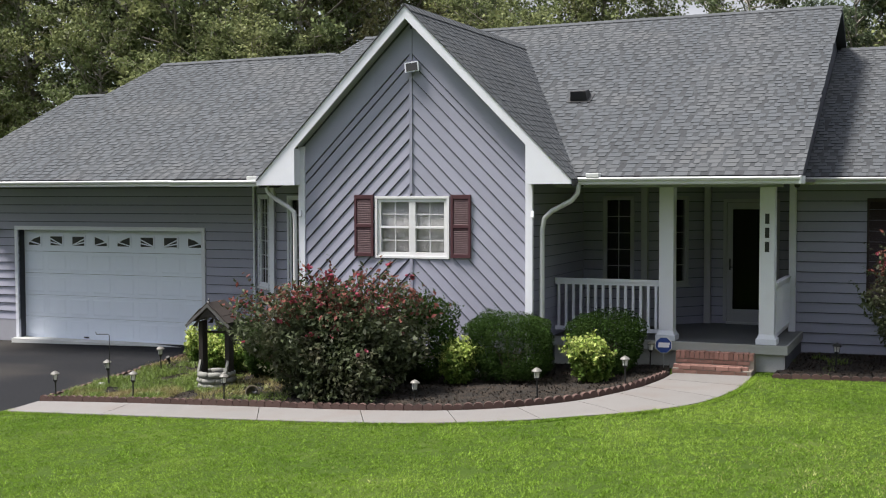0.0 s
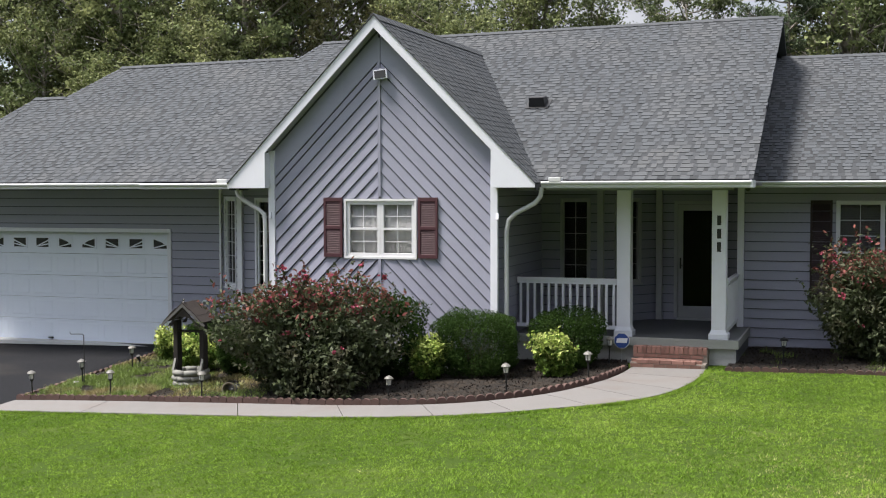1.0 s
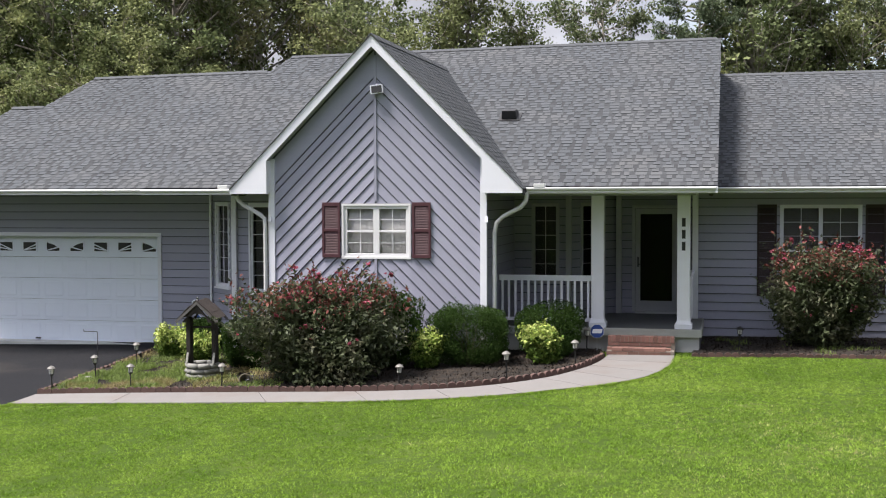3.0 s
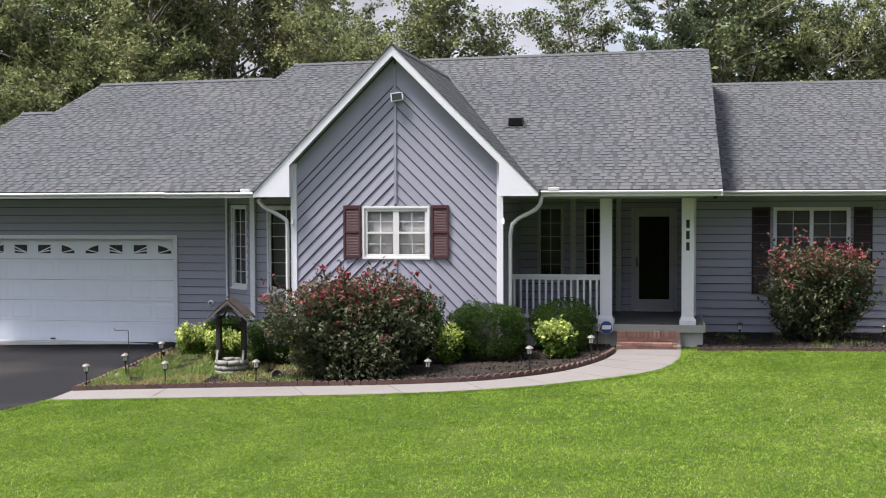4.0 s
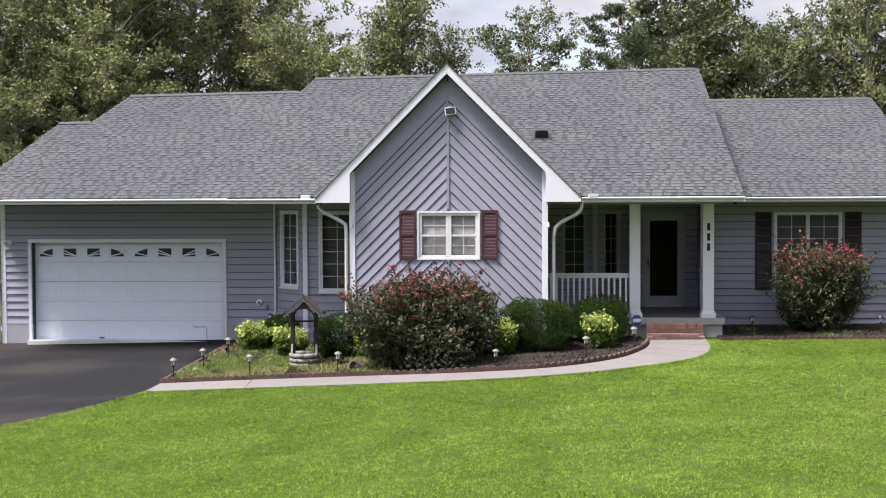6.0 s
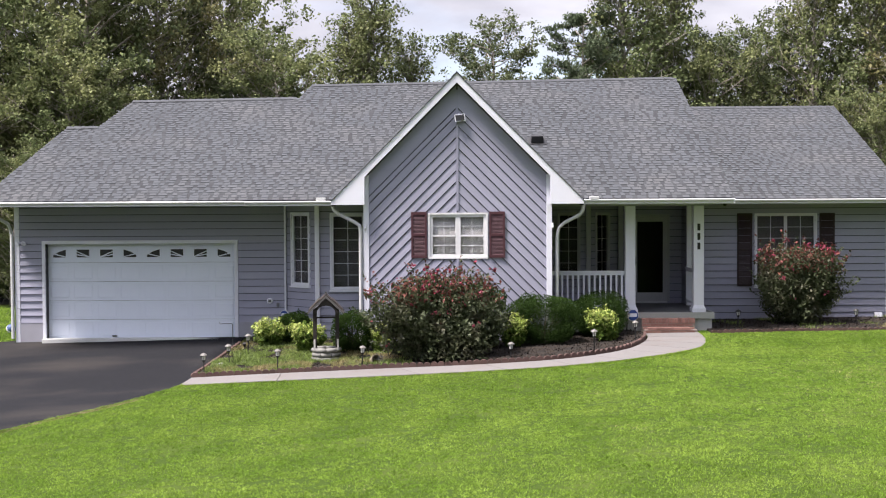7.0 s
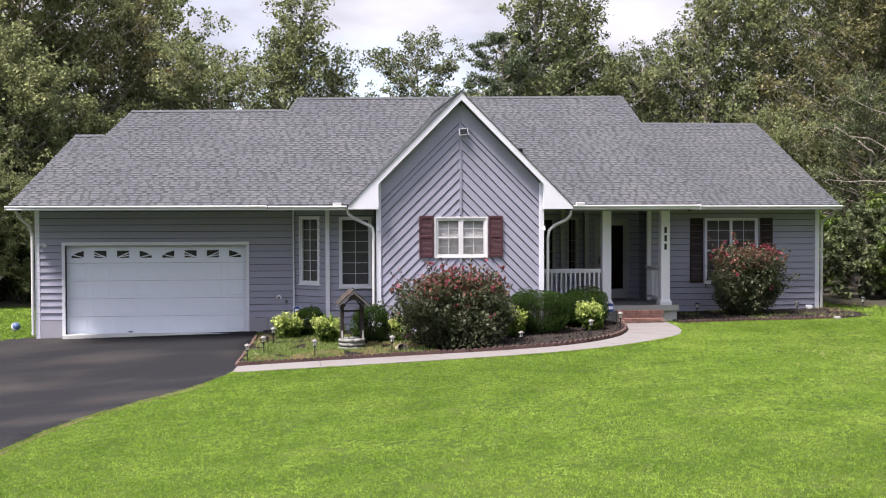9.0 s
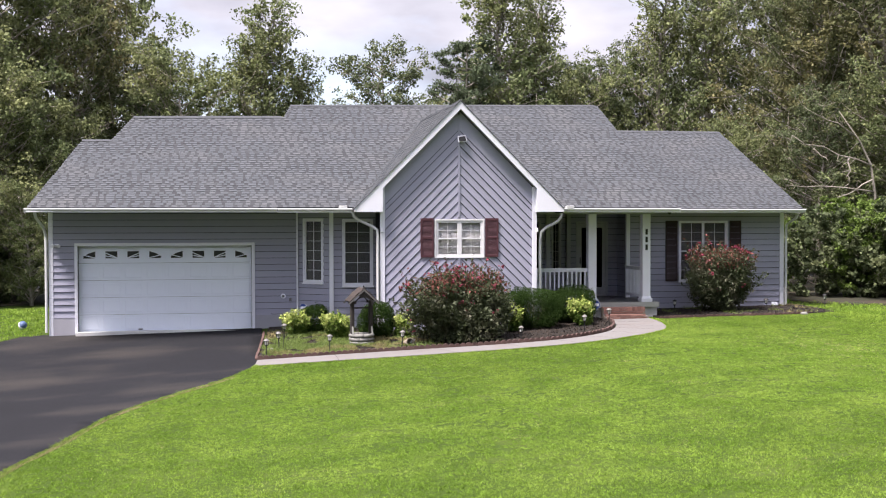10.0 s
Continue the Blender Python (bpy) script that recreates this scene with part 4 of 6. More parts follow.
downspout([(3.02, 0.08, 1.28), (3.0, 0.08, 1.12), (2.9, 0.08, 1.0), (2.55, 0.08, 0.82), (2.42, 0.08, 0.70), (2.38, 0.08, 0.5), (2.38, 0.08, -2.0)], "white downspout bent back to the gable wall")
downspout([(-11.55, 0.55, 1.27), (-11.54, 0.75, 1.12), (-11.50, 1.9, 0.85), (-11.45, 2.0, 0.6), (-11.45, 2.0, -2.1)])
downspout([(11.62, 2.56, 1.27), (11.62, 2.75, 1.1), (11.55, 3.25, 0.9), (11.55, 3.3, 0.6), (11.55, 3.3, -1.8)])


def garage_door():
    x0, x1, z0, z1, y = -10.60, -5.73, -2.13, 0.325, GY
    tw = 0.085
    t = Mesh().box(x0 - tw, x0, y - 0.05, y + 0.02, z0 - 0.02, z1).box(x1, x1 + tw, y - 0.05, y + 0.02, z0 - 0.02, z1).box(x0 - tw, x1 + tw, y - 0.05, y + 0.02, z1, z1 + tw)
    d = part("garage_door", t, M_TRIM, house, "pale grey panelled double garage door, closed", 0.005)
    part("jamb", Mesh().box(x0 - 0.02, x0 + 0.0, y + 0.02, y + 0.22, z0, z1).box(x1, x1 + 0.02, y + 0.02, y + 0.22, z0, z1).box(x0, x1, y + 0.02, y + 0.22, z1, z1 + 0.02), M_WALL, d)
    yd = y + 0.17
    rows, cols = 5, 8
    h, w = (z1 - z0) / rows, (x1 - x0) / cols
    a, b, c, e = 0.06, w - 0.06, 0.07, h - 0.07
    panel = Mesh().add([(a, 0, c), (b, 0, c), (b, 0, e), (a, 0, e), (a + 0.025, -0.009, c + 0.025), (b - 0.025, -0.009, c + 0.025), (b - 0.025, -0.009, e - 0.025), (a + 0.025, -0.009, e - 0.025)],
                       [(0, 1, 5, 4), (1, 2, 6, 5), (2, 3, 7, 6), (3, 0, 4, 7), (4, 5, 6, 7)]).data("raised_panel", M_DOOR_G)
    for r in range(rows):
        zz = z0 + r * h
        sec = part("section", Mesh().box(x0 + 0.005, x1 - 0.005, yd, yd + 0.05, zz + 0.004, zz + h - 0.004), M_DOOR_G, d, bevel=0.004)
        for k in range(cols):
            if r < rows - 1:
                part("raised_panel", panel, None, sec, m=Matrix.Translation((x0 + k * w, yd, zz)))
            else:
                gx0, gx1, g0, g1 = x0 + k * w + 0.14, x0 + (k + 1) * w - 0.14, zz + 0.14, zz + h - 0.15
                cx = x0 + 2 * w if k < 4 else x0 + 6 * w           # each four windows share one sunburst
                outer = k in (0, 3, 4, 7)
                rise = k in (0, 4)
                fr = Mesh().box(gx0 - 0.035, gx1 + 0.035, yd - 0.016, yd - 0.002, g0 - 0.035, g0).box(gx0 - 0.035, gx1 + 0.035, yd - 0.016, yd - 0.002, g1, g1 + 0.035)
                fr.box(gx0 - 0.035, gx0, yd - 0.016, yd - 0.002, g0, g1).box(gx1, gx1 + 0.035, yd - 0.016, yd - 0.002, g0, g1)
                part("window_frame", fr, M_DOOR_G, sec)
                part("pane", Mesh().box(gx0, gx1, yd - 0.006, yd - 0.003, g0, g1), M_BLACK, sec, "dark pane")
                rays = Mesh()
                for t in ((0.35, 0.75) if not outer else (0.45,)):
                    dx = (gx0 if cx > gx0 + w / 2 else gx1)
                    near = gx1 if cx > (gx0 + gx1) / 2 else gx0
                    far = gx0 if near == gx1 else gx1
                    zt = g0 + (g1 - g0) * t
                    rays.hexa([(near, yd - 0.012, g0), (far, yd - 0.012, zt - 0.012), (far, yd - 0.007, zt - 0.012), (near, yd - 0.007, g0),
                               (near, yd - 0.012, g0 + 0.024), (far, yd - 0.012, zt + 0.016), (far, yd - 0.007, zt + 0.016), (near, yd - 0.007, g0 + 0.024)])
                if outer:
                    near = gx1 if cx > (gx0 + gx1) / 2 else gx0
                    far = gx0 if near == gx1 else gx1
                    corner = [(far, yd - 0.012, g1), (far, yd - 0.012, g0 + 0.06), (far * 0.55 + near * 0.45, yd - 0.012, g0 + 0.72 * (g1 - g0)), (near, yd - 0.012, g1)]
                    rays.prism(corner if far < near else corner[::-1], (0, 0, 0), (0, 0.005, 0))
                part("sunburst_bar", rays, M_DOOR_G, sec)
    part("bottom_seal", Mesh().box(x0, x1, yd - 0.01, yd + 0.05, z0 - 0.03, z0 + 0.006), M_BLACK, d)
    part("sill", Mesh().box(x0 - 0.05, x1 + 0.05, y - 0.24, yd + 0.06, z0 - 0.2, z0 + 0.022), M_SILL, d, "pale concrete door sill")
    part("handle", Mesh().box(-8.95, -8.83, yd - 0.035, yd - 0.002, z0 + 0.05, z0 + 0.08), M_BLACK, d)


garage_door()


def steps():
    s = part("brick_steps", Mesh().box(4.52, 5.82, 0.50, 1.03, -2.2, -1.80).box(4.52, 5.82, 0.80, 1.03, -1.80, -1.575), M_MORTAR, house, "two red brick porch steps with pale joints")
    upright = Mesh().box(0, 0.070, 0, 0.24, 0, 0.115).data("brick", M_BRICK)        # on edge along the upper step
    flat = Mesh().box(0, 0.196, 0, 0.092, 0, 0.058).data("brick", M_BRICK)
    for i in range(16):
        part("brick", upright, None, s, m=Matrix.Translation((4.525 + i * 0.081, 0.785, -1.665 + 0.003 * (i % 3))))
    for r, (yy, zz) in enumerate(((0.788, -1.735), (0.488, -1.805), (0.588, -1.805), (0.688, -1.805), (0.488, -1.875), (0.488, -1.945))):
        k = 0.10 if r % 2 else 0.0
        for i in range(7):
            x = 4.525 + i * 0.206 - k
            if 4.50 < x and x + 0.196 < 5.84:
                part("brick", flat, None, s, m=Matrix.Translation((x, yy, zz)))


steps()

# roof vent, flood lamp, small fittings
vent = thing("roof_vent", "low black slant-back roof vent on the shingles", "roof vent", Matrix.Translation(front(2.28, 0.0)))
vp = front(2.12, (2.93 - 1.4) / 3.6)
slope = math.atan2(3.6, 7.35)
vent.matrix_basis = Matrix.Translation(vp + Vector((0, 0, 0.02))) @ Matrix.Rotation(slope, 4, "X")
part("flange", Mesh().box(-0.24, 0.24, -0.2, 0.25, -0.005, 0.006), M_VENT, vent)
part("hood", Mesh().hexa([(-0.17, -0.14, 0.006), (0.17, -0.14, 0.006), (0.17, 0.2, 0.006), (-0.17, 0.2, 0.006), (-0.15, -0.12, 0.20), (0.15, -0.12, 0.20), (0.15, 0.14, 0.13), (-0.15, 0.14, 0.13)]), M_VENT, vent, bevel=0.012)

flood = thing("flood_lamp", "white wall flood lamp below the gable peak", "flood lamp", Matrix.Translation((0.05, -0.03, 3.34)))
part("bracket", Mesh().tube([(0, 0.03, 0.1), (0, -0.06, 0.1), (0, -0.08, 0.04)], 0.018, 8), M_TRIM, flood)
flood.matrix_basis = flood.matrix_basis @ Euler((0, radians(-7), radians(8))).to_matrix().to_4x4() @ Matrix.Scale(0.86, 4)
part("housing", Mesh().hexa([(-0.15, -0.16, -0.12), (0.15, -0.16, -0.12), (0.13, -0.06, -0.09), (-0.13, -0.06, -0.09), (-0.15, -0.13, 0.09), (0.15, -0.13, 0.09), (0.13, -0.05, 0.06), (-0.13, -0.05, 0.06)]), M_TRIM, flood, bevel=0.008)
part("lens", Mesh().hexa([(-0.12, -0.166, -0.095), (0.12, -0.166, -0.095), (0.12, -0.158, -0.095), (-0.12, -0.158, -0.095), (-0.12, -0.14, 0.065), (0.12, -0.14, 0.065), (0.12, -0.13, 0.065), (-0.12, -0.13, 0.065)]), M_VENT, flood, "dark glass lens")

# ---------------------------------------------------------------- walkway and edging
walkway = thing("walkway", "curved pale concrete walkway from drive to porch", "walkway", kind="structure")
SLABS = [0, 13, 25, 36, 47, 58, 69, 79, 88, 98, 108]
for a, b in zip(SLABS[:-1], SLABS[1:]):
    secs = []
    for k in range(a, b + 1):
        p, q = Vector((*WALK_BACK[k], 0)), Vector((*WALK_FRONT[k], 0))
        if k in (a, b):
            j = k + (1 if k == a else -1)
            t = (Vector((*WALK_BACK[j], 0)) - p).normalized() * 0.007
            p, q = p + t, q + t
        p = p + (q - p).normalized() * 0.06
        mid = p.lerp(q, 0.5)
        h = lambda u: gz(u.x, u.y) + 0.038
        secs.append([(p.x, p.y, h(p) - 0.12), (p.x, p.y, h(p) - 0.006), (p.x + (q.x - p.x) * 0.012, p.y + (q.y - p.y) * 0.012, h(p)), (mid.x, mid.y, h(mid)),
                     (q.x - (q.x - p.x) * 0.012, q.y - (q.y - p.y) * 0.012, h(q)), (q.x, q.y, h(q) - 0.006), (q.x, q.y, h(q) - 0.12)])
    part("slab", Mesh().ring(secs[::-1]), M_CONC, walkway)


def edging_piece():
    """A block of garden edging with two scallops along its top."""
    pts = [(0, 0)]
    L = 0.30
    for s in range(2):
        for i in range(7):
            t = math.pi * (1 - i / 6)
            pts.append((L * (0.25 + 0.5 * s) + L * 0.24 * math.cos(t), 0.105 + 0.050 * math.sin(t)))
    pts.append((L, 0))
    pts = [(0.003, -0.06)] + pts[1:-1] + [(L - 0.003, -0.06)]
    out = [(u, 0, w) for u, w in pts]
    return Mesh().prism(out, (0, -0.03, 0), (0, 0.03, 0)).data("block", M_EDGING)


EDGE_ME = edging_piece()


def edging(line, label, drop=0.0):
    e = thing("garden_edging", label, "garden edging", kind="structure")
    pts = [Vector((*p, 0)) for p in line]
    dist, k, acc = 0.0, 0, [0.0]
    for a, b in zip(pts[:-1], pts[1:]):
        acc.append(acc[-1] + (b - a).length)

    def at(s):
        for i in range(len(pts) - 1):
            if acc[i + 1] >= s:
                return pts[i].lerp(pts[i + 1], (s - acc[i]) / max(acc[i + 1] - acc[i], 1e-6))
        return pts[-1]
    n = int(acc[-1] / 0.304)
    for i in range(n):
        p, q = at(i * 0.304), at((i + 1) * 0.304)
        d = q - p
        z0, z1 = gz(p.x, p.y), gz(q.x, q.y)
        m = Matrix.Translation((p.x, p.y, z0 + 0.018 - drop + random.uniform(-0.008, 0.006))) @ Matrix.Rotation(math.atan2(d.y, d.x), 4, "Z") @ Matrix.Rotation(-math.atan2(z1 - z0, d.length) + random.uniform(-0.02, 0.02), 4, "Y") @ Matrix.Rotation(random.uniform(-0.05, 0.05), 4, "X")
        part("block", EDGE_ME, None, e, m=m)


edging(WALK_BACK, "red scalloped concrete edging round the front bed", 0.045)
edging(spline([(6.15, 0.50), (8.0, 0.62), (10.2, 0.56), (11.3, 0.70)]), "low red edging of the narrow bed", 0.095)
edging(spline([(-5.78, -2.85), (-5.66, -1.6), (-5.52, -0.2), (-5.42, 1.2)]), "low worn edging between bed and drive", 0.09)

# ---------------------------------------------------------------- plants
def leaves(centres, size, aspect=0.55, up=0.3, seed=0, curl=0.25):
    """Leaf blades as folded diamonds at given places."""
    r = np.random.default_rng(seed)
    n = len(centres)
    d = r.normal(size=(n, 3))
    d[:, 2] -= 0.15
    d /= np.linalg.norm(d, axis=1)[:, None]
    nn = r.normal(size=(n, 3))
    nn[:, 2] += up * 4
    w = np.cross(d, nn)
    w /= np.linalg.norm(w, axis=1)[:, None] + 1e-9
    nrm = np.cross(w, d)
    s = size * r.uniform(0.6, 1.3, n)[:, None]
    a = centres - d * s * 0.5
    b = centres + w * s * aspect * 0.5 + nrm * s * curl * 0.3
    c = centres + d * s * 0.5 - nrm * s * curl * 0.2
    e = centres - w * s * aspect * 0.5 + nrm * s * curl * 0.3
    v = np.stack([a, b, c, e], 1).reshape(-1, 3)
    f = np.arange(4 * n).reshape(n, 4)
    return v, f


def blob(n, radii, seed, depth=0.35, rough=0.22, flat=0.0, vase=0.0, boxy=1.0):
    """Places for leaves in the uneven outer shell of a shrub whose foot is at z = 0."""
    r = np.random.default_rng(seed)
    ph = r.uniform(0, 6.28, (4, 3))
    d = r.normal(size=(n, 3))
    d /= np.linalg.norm(d, axis=1)[:, None]
    k = np.zeros(n)
    for i, fr in enumerate((2.3, 3.7, 5.9, 9.1)):
        k += rough / (1 + i * 0.7) * np.prod(np.sin(d * fr + ph[i]), 1) * 1.6
    rad = (1 + k) * (1 - depth * r.random(n) ** 1.6)
    d = np.sign(d) * np.abs(d) ** boxy
    p = d * rad[:, None] * np.array(radii)
    p[:, 2] += radii[2] * (1 - flat)
    if vase:
        t = np.clip(p[:, 2] / (2 * radii[2]), 0, 1)
        p[:, :2] *= (1 - vase * (1 - t) ** 1.3)[:, None]
    return p[p[:, 2] > 0.03]


def shrub(name, label, x, y, radii, n, leaf, mat, seed, twigs=14, rough=0.2, vase=0.0, group="", depth=0.35, category="shrub", aspect=0.55, up=0.3, sprigs=0, boxy=1.0, young=None, inner_mat=None, reach=(0.08, 0.26), ramp=(0.62, 1.6, 0.55)):
    t = thing(name, label, category, Matrix.Translation((x, y, gz(x, y) + 0.03)), group)
    p = blob(n, radii, seed, depth, rough, 0.05, vase, boxy)
    if sprigs:
        r = np.random.default_rng(seed + 50)
        top = blob(sprigs, (radii[0] * 1.02, radii[1] * 1.02, radii[2] * 1.02), seed, 0.02, rough, 0.05, vase)
        d = top / np.linalg.norm(top - np.array([0, 0, radii[2] * 0.6]), axis=1)[:, None]
        extra = []
        for q in top:
            out = (q - np.array([0, 0, radii[2] * 0.5]))
            out /= np.linalg.norm(out)
            out[2] += 0.5
            L = r.uniform(*reach)
            extra.append(q + out[None] * np.linspace(0, L, 9)[:, None] + r.normal(0, 0.02, (9, 3)))
        p = np.concatenate([p] + extra)
    inner = blob(n // 2, (radii[0] * 0.82, radii[1] * 0.82, radii[2] * 0.84), seed + 7, 0.35, rough, 0.05, vase, boxy)
    inner[:, 2] += radii[2] * 0.12
    if inner_mat:
        v, f = leaves(np.concatenate([inner, inner * 0.93]), leaf, aspect, up, seed + 5)
        tagged(part("inner_foliage", bulk("inner_foliage", v, f, inner_mat), None, t, "shaded green inner leaves"), kind="stuff")
    else:
        p = np.concatenate([p, inner])
    if young:
        share = np.clip((p[:, 2] / (2 * radii[2]) - ramp[0]) * ramp[1], 0, ramp[2])
        red = np.random.default_rng(seed + 9).random(len(p)) < share
        v, f = leaves(p[red], leaf, aspect, up, seed + 3)
        tagged(part("young_foliage", bulk("young_foliage", v, f, young), None, t, "yellow outer leaves" if inner_mat else "reddish young leaves"), kind="stuff")
        p = p[~red]
    v, f = leaves(p, leaf, aspect, up, seed + 1)
    tagged(part("foliage", bulk("foliage", v, f, mat), None, t), kind="stuff")
    r = random.Random(seed)
    for k in range(twigs):
        a, h = r.uniform(0, 6.28), r.uniform(0.5, 0.95)
        e = Vector((math.cos(a) * radii[0] * 0.75 * h, math.sin(a) * radii[1] * 0.75 * h, radii[2] * r.uniform(0.9, 1.7)))
        part("stem", Mesh().tube([(0.05 * math.cos(a), 0.05 * math.sin(a), -0.05), (e.x * 0.35, e.y * 0.35, e.z * 0.5), e], [0.016, 0.011, 0.004], 5), M_TWIG, t)
    return t


def flower_mesh(seed):
    r = random.Random(seed)
    m = Mesh()
    for k in range(9):
        a, tilt = k * 2.4, 0.35 + 0.09 * k
        c, s = math.cos(a), math.sin(a)
        L = 0.055 - 0.003 * k
        tip = Vector((c * L * math.cos(1.2 - tilt * 0.9), s * L * math.cos(1.2 - tilt * 0.9), L * math.sin(1.2 - tilt * 0.4)))
        side = Vector((-s, c, 0)) * 0.026
        mid = tip * 0.6
        m.add([(0, 0, 0), mid + side, tip, mid - side], [(0, 1, 2, 3)])
    return m.data("flower", M_PETAL)


FLOWERS = [flower_mesh(k) for k in range(3)]


def blooms(t, radii, n, seed, vase=0.0, rough=0.2, top=0.45):
    p = blob(n * 12, (radii[0] * 1.03, radii[1] * 1.03, radii[2] * 1.05), seed, 0.05, rough, 0.05, vase)
    r = random.Random(seed)
    p = [q for q in p if r.random() < (q[2] / (2 * radii[2])) ** 3.0 * 0.95 + 0.04 and q[1] < radii[1] * 0.5][:n]
    heads = []
    for q in p:
        for k in range(r.choice((1, 2, 4, 6))):
            m = Matrix.Translation(Vector(q) + Vector((r.uniform(-0.06, 0.06), r.uniform(-0.06, 0.02), r.uniform(-0.03, 0.06)))) @ Euler((r.uniform(-0.9, 0.9) + 0.5, r.uniform(-0.9, 0.9), r.uniform(0, 6.28))).to_matrix().to_4x4() @ Matrix.Scale(r.uniform(0.55, 1.1), 4)
            part("flower", r.choice(FLOWERS), None, t, m=m)


rose = shrub("rose_bush", "broad dark rose bush with pink-red blooms", -0.48, -2.12, (1.40, 0.92, 0.92), 16500, 0.104, M_ROSE, 11, 34, 0.32, 0.18, sprigs=230, depth=0.5, aspect=0.48, young=M_ROSE_NEW, reach=(0.08, 0.28), ramp=(0.62, 1.6, 0.40))
blooms(rose, (1.40, 0.92, 0.94), 62, 11, 0.18, 0.32)
rose2 = shrub("rose_bush", "tall vase-shaped rose bush with red blooms by the window", 8.66, 1.95, (1.30, 0.98, 1.00), 13000, 0.100, M_ROSE, 23, 34, 0.27, 0.40, sprigs=150, depth=0.55, aspect=0.48, young=M_ROSE_NEW, reach=(0.08, 0.28), ramp=(0.62, 1.6, 0.40))
blooms(rose2, (1.28, 0.98, 1.02), 40, 23, 0.40, 0.27)
shrub("boxwood", "clipped round dark green boxwood", 2.02, -0.55, (0.82, 0.66, 0.58), 22000, 0.036, M_BOX, 31, 10, 0.10, 0.1, "clipped boxwoods", 0.26, boxy=0.72, sprigs=60, reach=(0.02, 0.07))
shrub("boxwood", "clipped round boxwood below the porch rail", 3.42, 0.30, (0.68, 0.52, 0.53), 16500, 0.036, M_BOX, 32, 10, 0.10, 0.1, "clipped boxwoods", 0.26, boxy=0.78, sprigs=45, reach=(0.02, 0.07))
shrub("boxwood", "small clipped boxwood in front of the bay", -2.45, -0.80, (0.50, 0.45, 0.50), 11500, 0.037, M_BOX, 33, 8, 0.10, 0.1, "clipped boxwoods", 0.26, boxy=0.8, sprigs=30, reach=(0.02, 0.07))
shrub("boxwood", "small clipped boxwood between golden shrubs", -4.02, 0.75, (0.42, 0.40, 0.40), 9000, 0.037, M_BOX, 34, 8, 0.10, 0.1, "clipped boxwoods", 0.26, boxy=0.8, sprigs=25, reach=(0.02, 0.07))
shrub("boxwood", "loose green boxwood behind the roses", 0.42, -0.85, (0.74, 0.58, 0.76), 12000, 0.050, M_BOX, 35, 10, 0.14, 0.1, "clipped boxwoods", 0.28, boxy=0.8, sprigs=60, reach=(0.04, 0.12))
for k, (x, y, rr, h, lab) in enumerate(((3.42, -0.60, 0.40, 0.38, "bright golden-green shrub in sunlight"), (1.28, -1.00, 0.36, 0.38, "golden-green shrub beside the roses"), (-4.58, 0.35, 0.40, 0.33, "round golden shrub near the drive"),
                                        (-3.55, -0.60, 0.42, 0.37, "golden shrub behind the wishing well"), (-1.75, -0.95, 0.32, 0.32, "small golden shrub half hidden by roses"))):
    shrub("golden_shrub", lab, x, y, (rr, rr * 0.9, h), 2000, 0.080, M_GOLD_IN, 41 + k, 14, 0.22, 0.30, "golden shrubs", 0.36, aspect=0.5, sprigs=24, boxy=0.85, young=M_GOLD, inner_mat=M_GOLD_IN, reach=(0.03, 0.10), ramp=(0.32, 2.2, 0.86))

# ---------------------------------------------------------------- garden things
def path_lamp(x, y, label, h=0.50, group="path lamps", cap=M_LAMPCAP):
    t = thing("path_lamp", label, "path lamp", Matrix.Translation((x, y, gz(x, y) + 0.03)) @ Euler((random.uniform(-0.06, 0.06), random.uniform(-0.06, 0.06), 0)).to_matrix().to_4x4(), group)
    part("stake", Mesh().lathe([(0.013, -0.08), (0.013, h - 0.19)], 8), M_BLACK, t)
    part("cup", Mesh().lathe([(0.015, h - 0.20), (0.038, h - 0.17), (0.042, h - 0.155), (0.0, h - 0.153)], 12), M_BLACK, t)
    part("lens", Mesh().lathe([(0.036, h - 0.155), (0.046, h - 0.06), (0.0, h - 0.058)], 12), M_LENS, t, "frosted lens")
    for k in range(4):
        a = k * math.pi / 2
        part("rib", Mesh().tube([(0.041 * math.cos(a), 0.041 * math.sin(a), h - 0.155), (0.050 * math.cos(a), 0.050 * math.sin(a), h - 0.055)], 0.005, 5), M_BLACK, t)
    part("cap", Mesh().lathe([(0.075, h - 0.062), (0.078, h - 0.052), (0.05, h - 0.022), (0.016, h - 0.008), (0.014, h), (0.0, h + 0.004)], 14), cap, t, "pale peaked cap")
    return t


for x, y, lab in ((-5.52, -2.82, "path lamp at the corner of bed and drive"), (-3.92, -2.80, "path lamp behind the edging"), (-2.08, -2.88, "path lamp in front of the well"), (-5.15, -1.85, "path lamp on the drive side of the bed"),
                  (-4.95, -0.55, "leaning path lamp near the garage"), (1.15, -2.55, "low path lamp below the roses"), (3.02, -2.15, "pale-capped path lamp behind the edging"), (4.10, -1.00, "path lamp where the walk bends"), (4.12, 0.62, "black path lamp beside the porch")):
    path_lamp(x, y, lab, 0.36 if "low" in lab else 0.50)
for x, y, lab in ((7.05, 1.6, "black path lamp in the narrow bed"), (9.95, 1.35, "black path lamp near the rose"), (12.35, 2.2, "path lamp beyond the house corner")):
    path_lamp(x, y, lab, 0.42, "dark path lamps", M_BLACK)


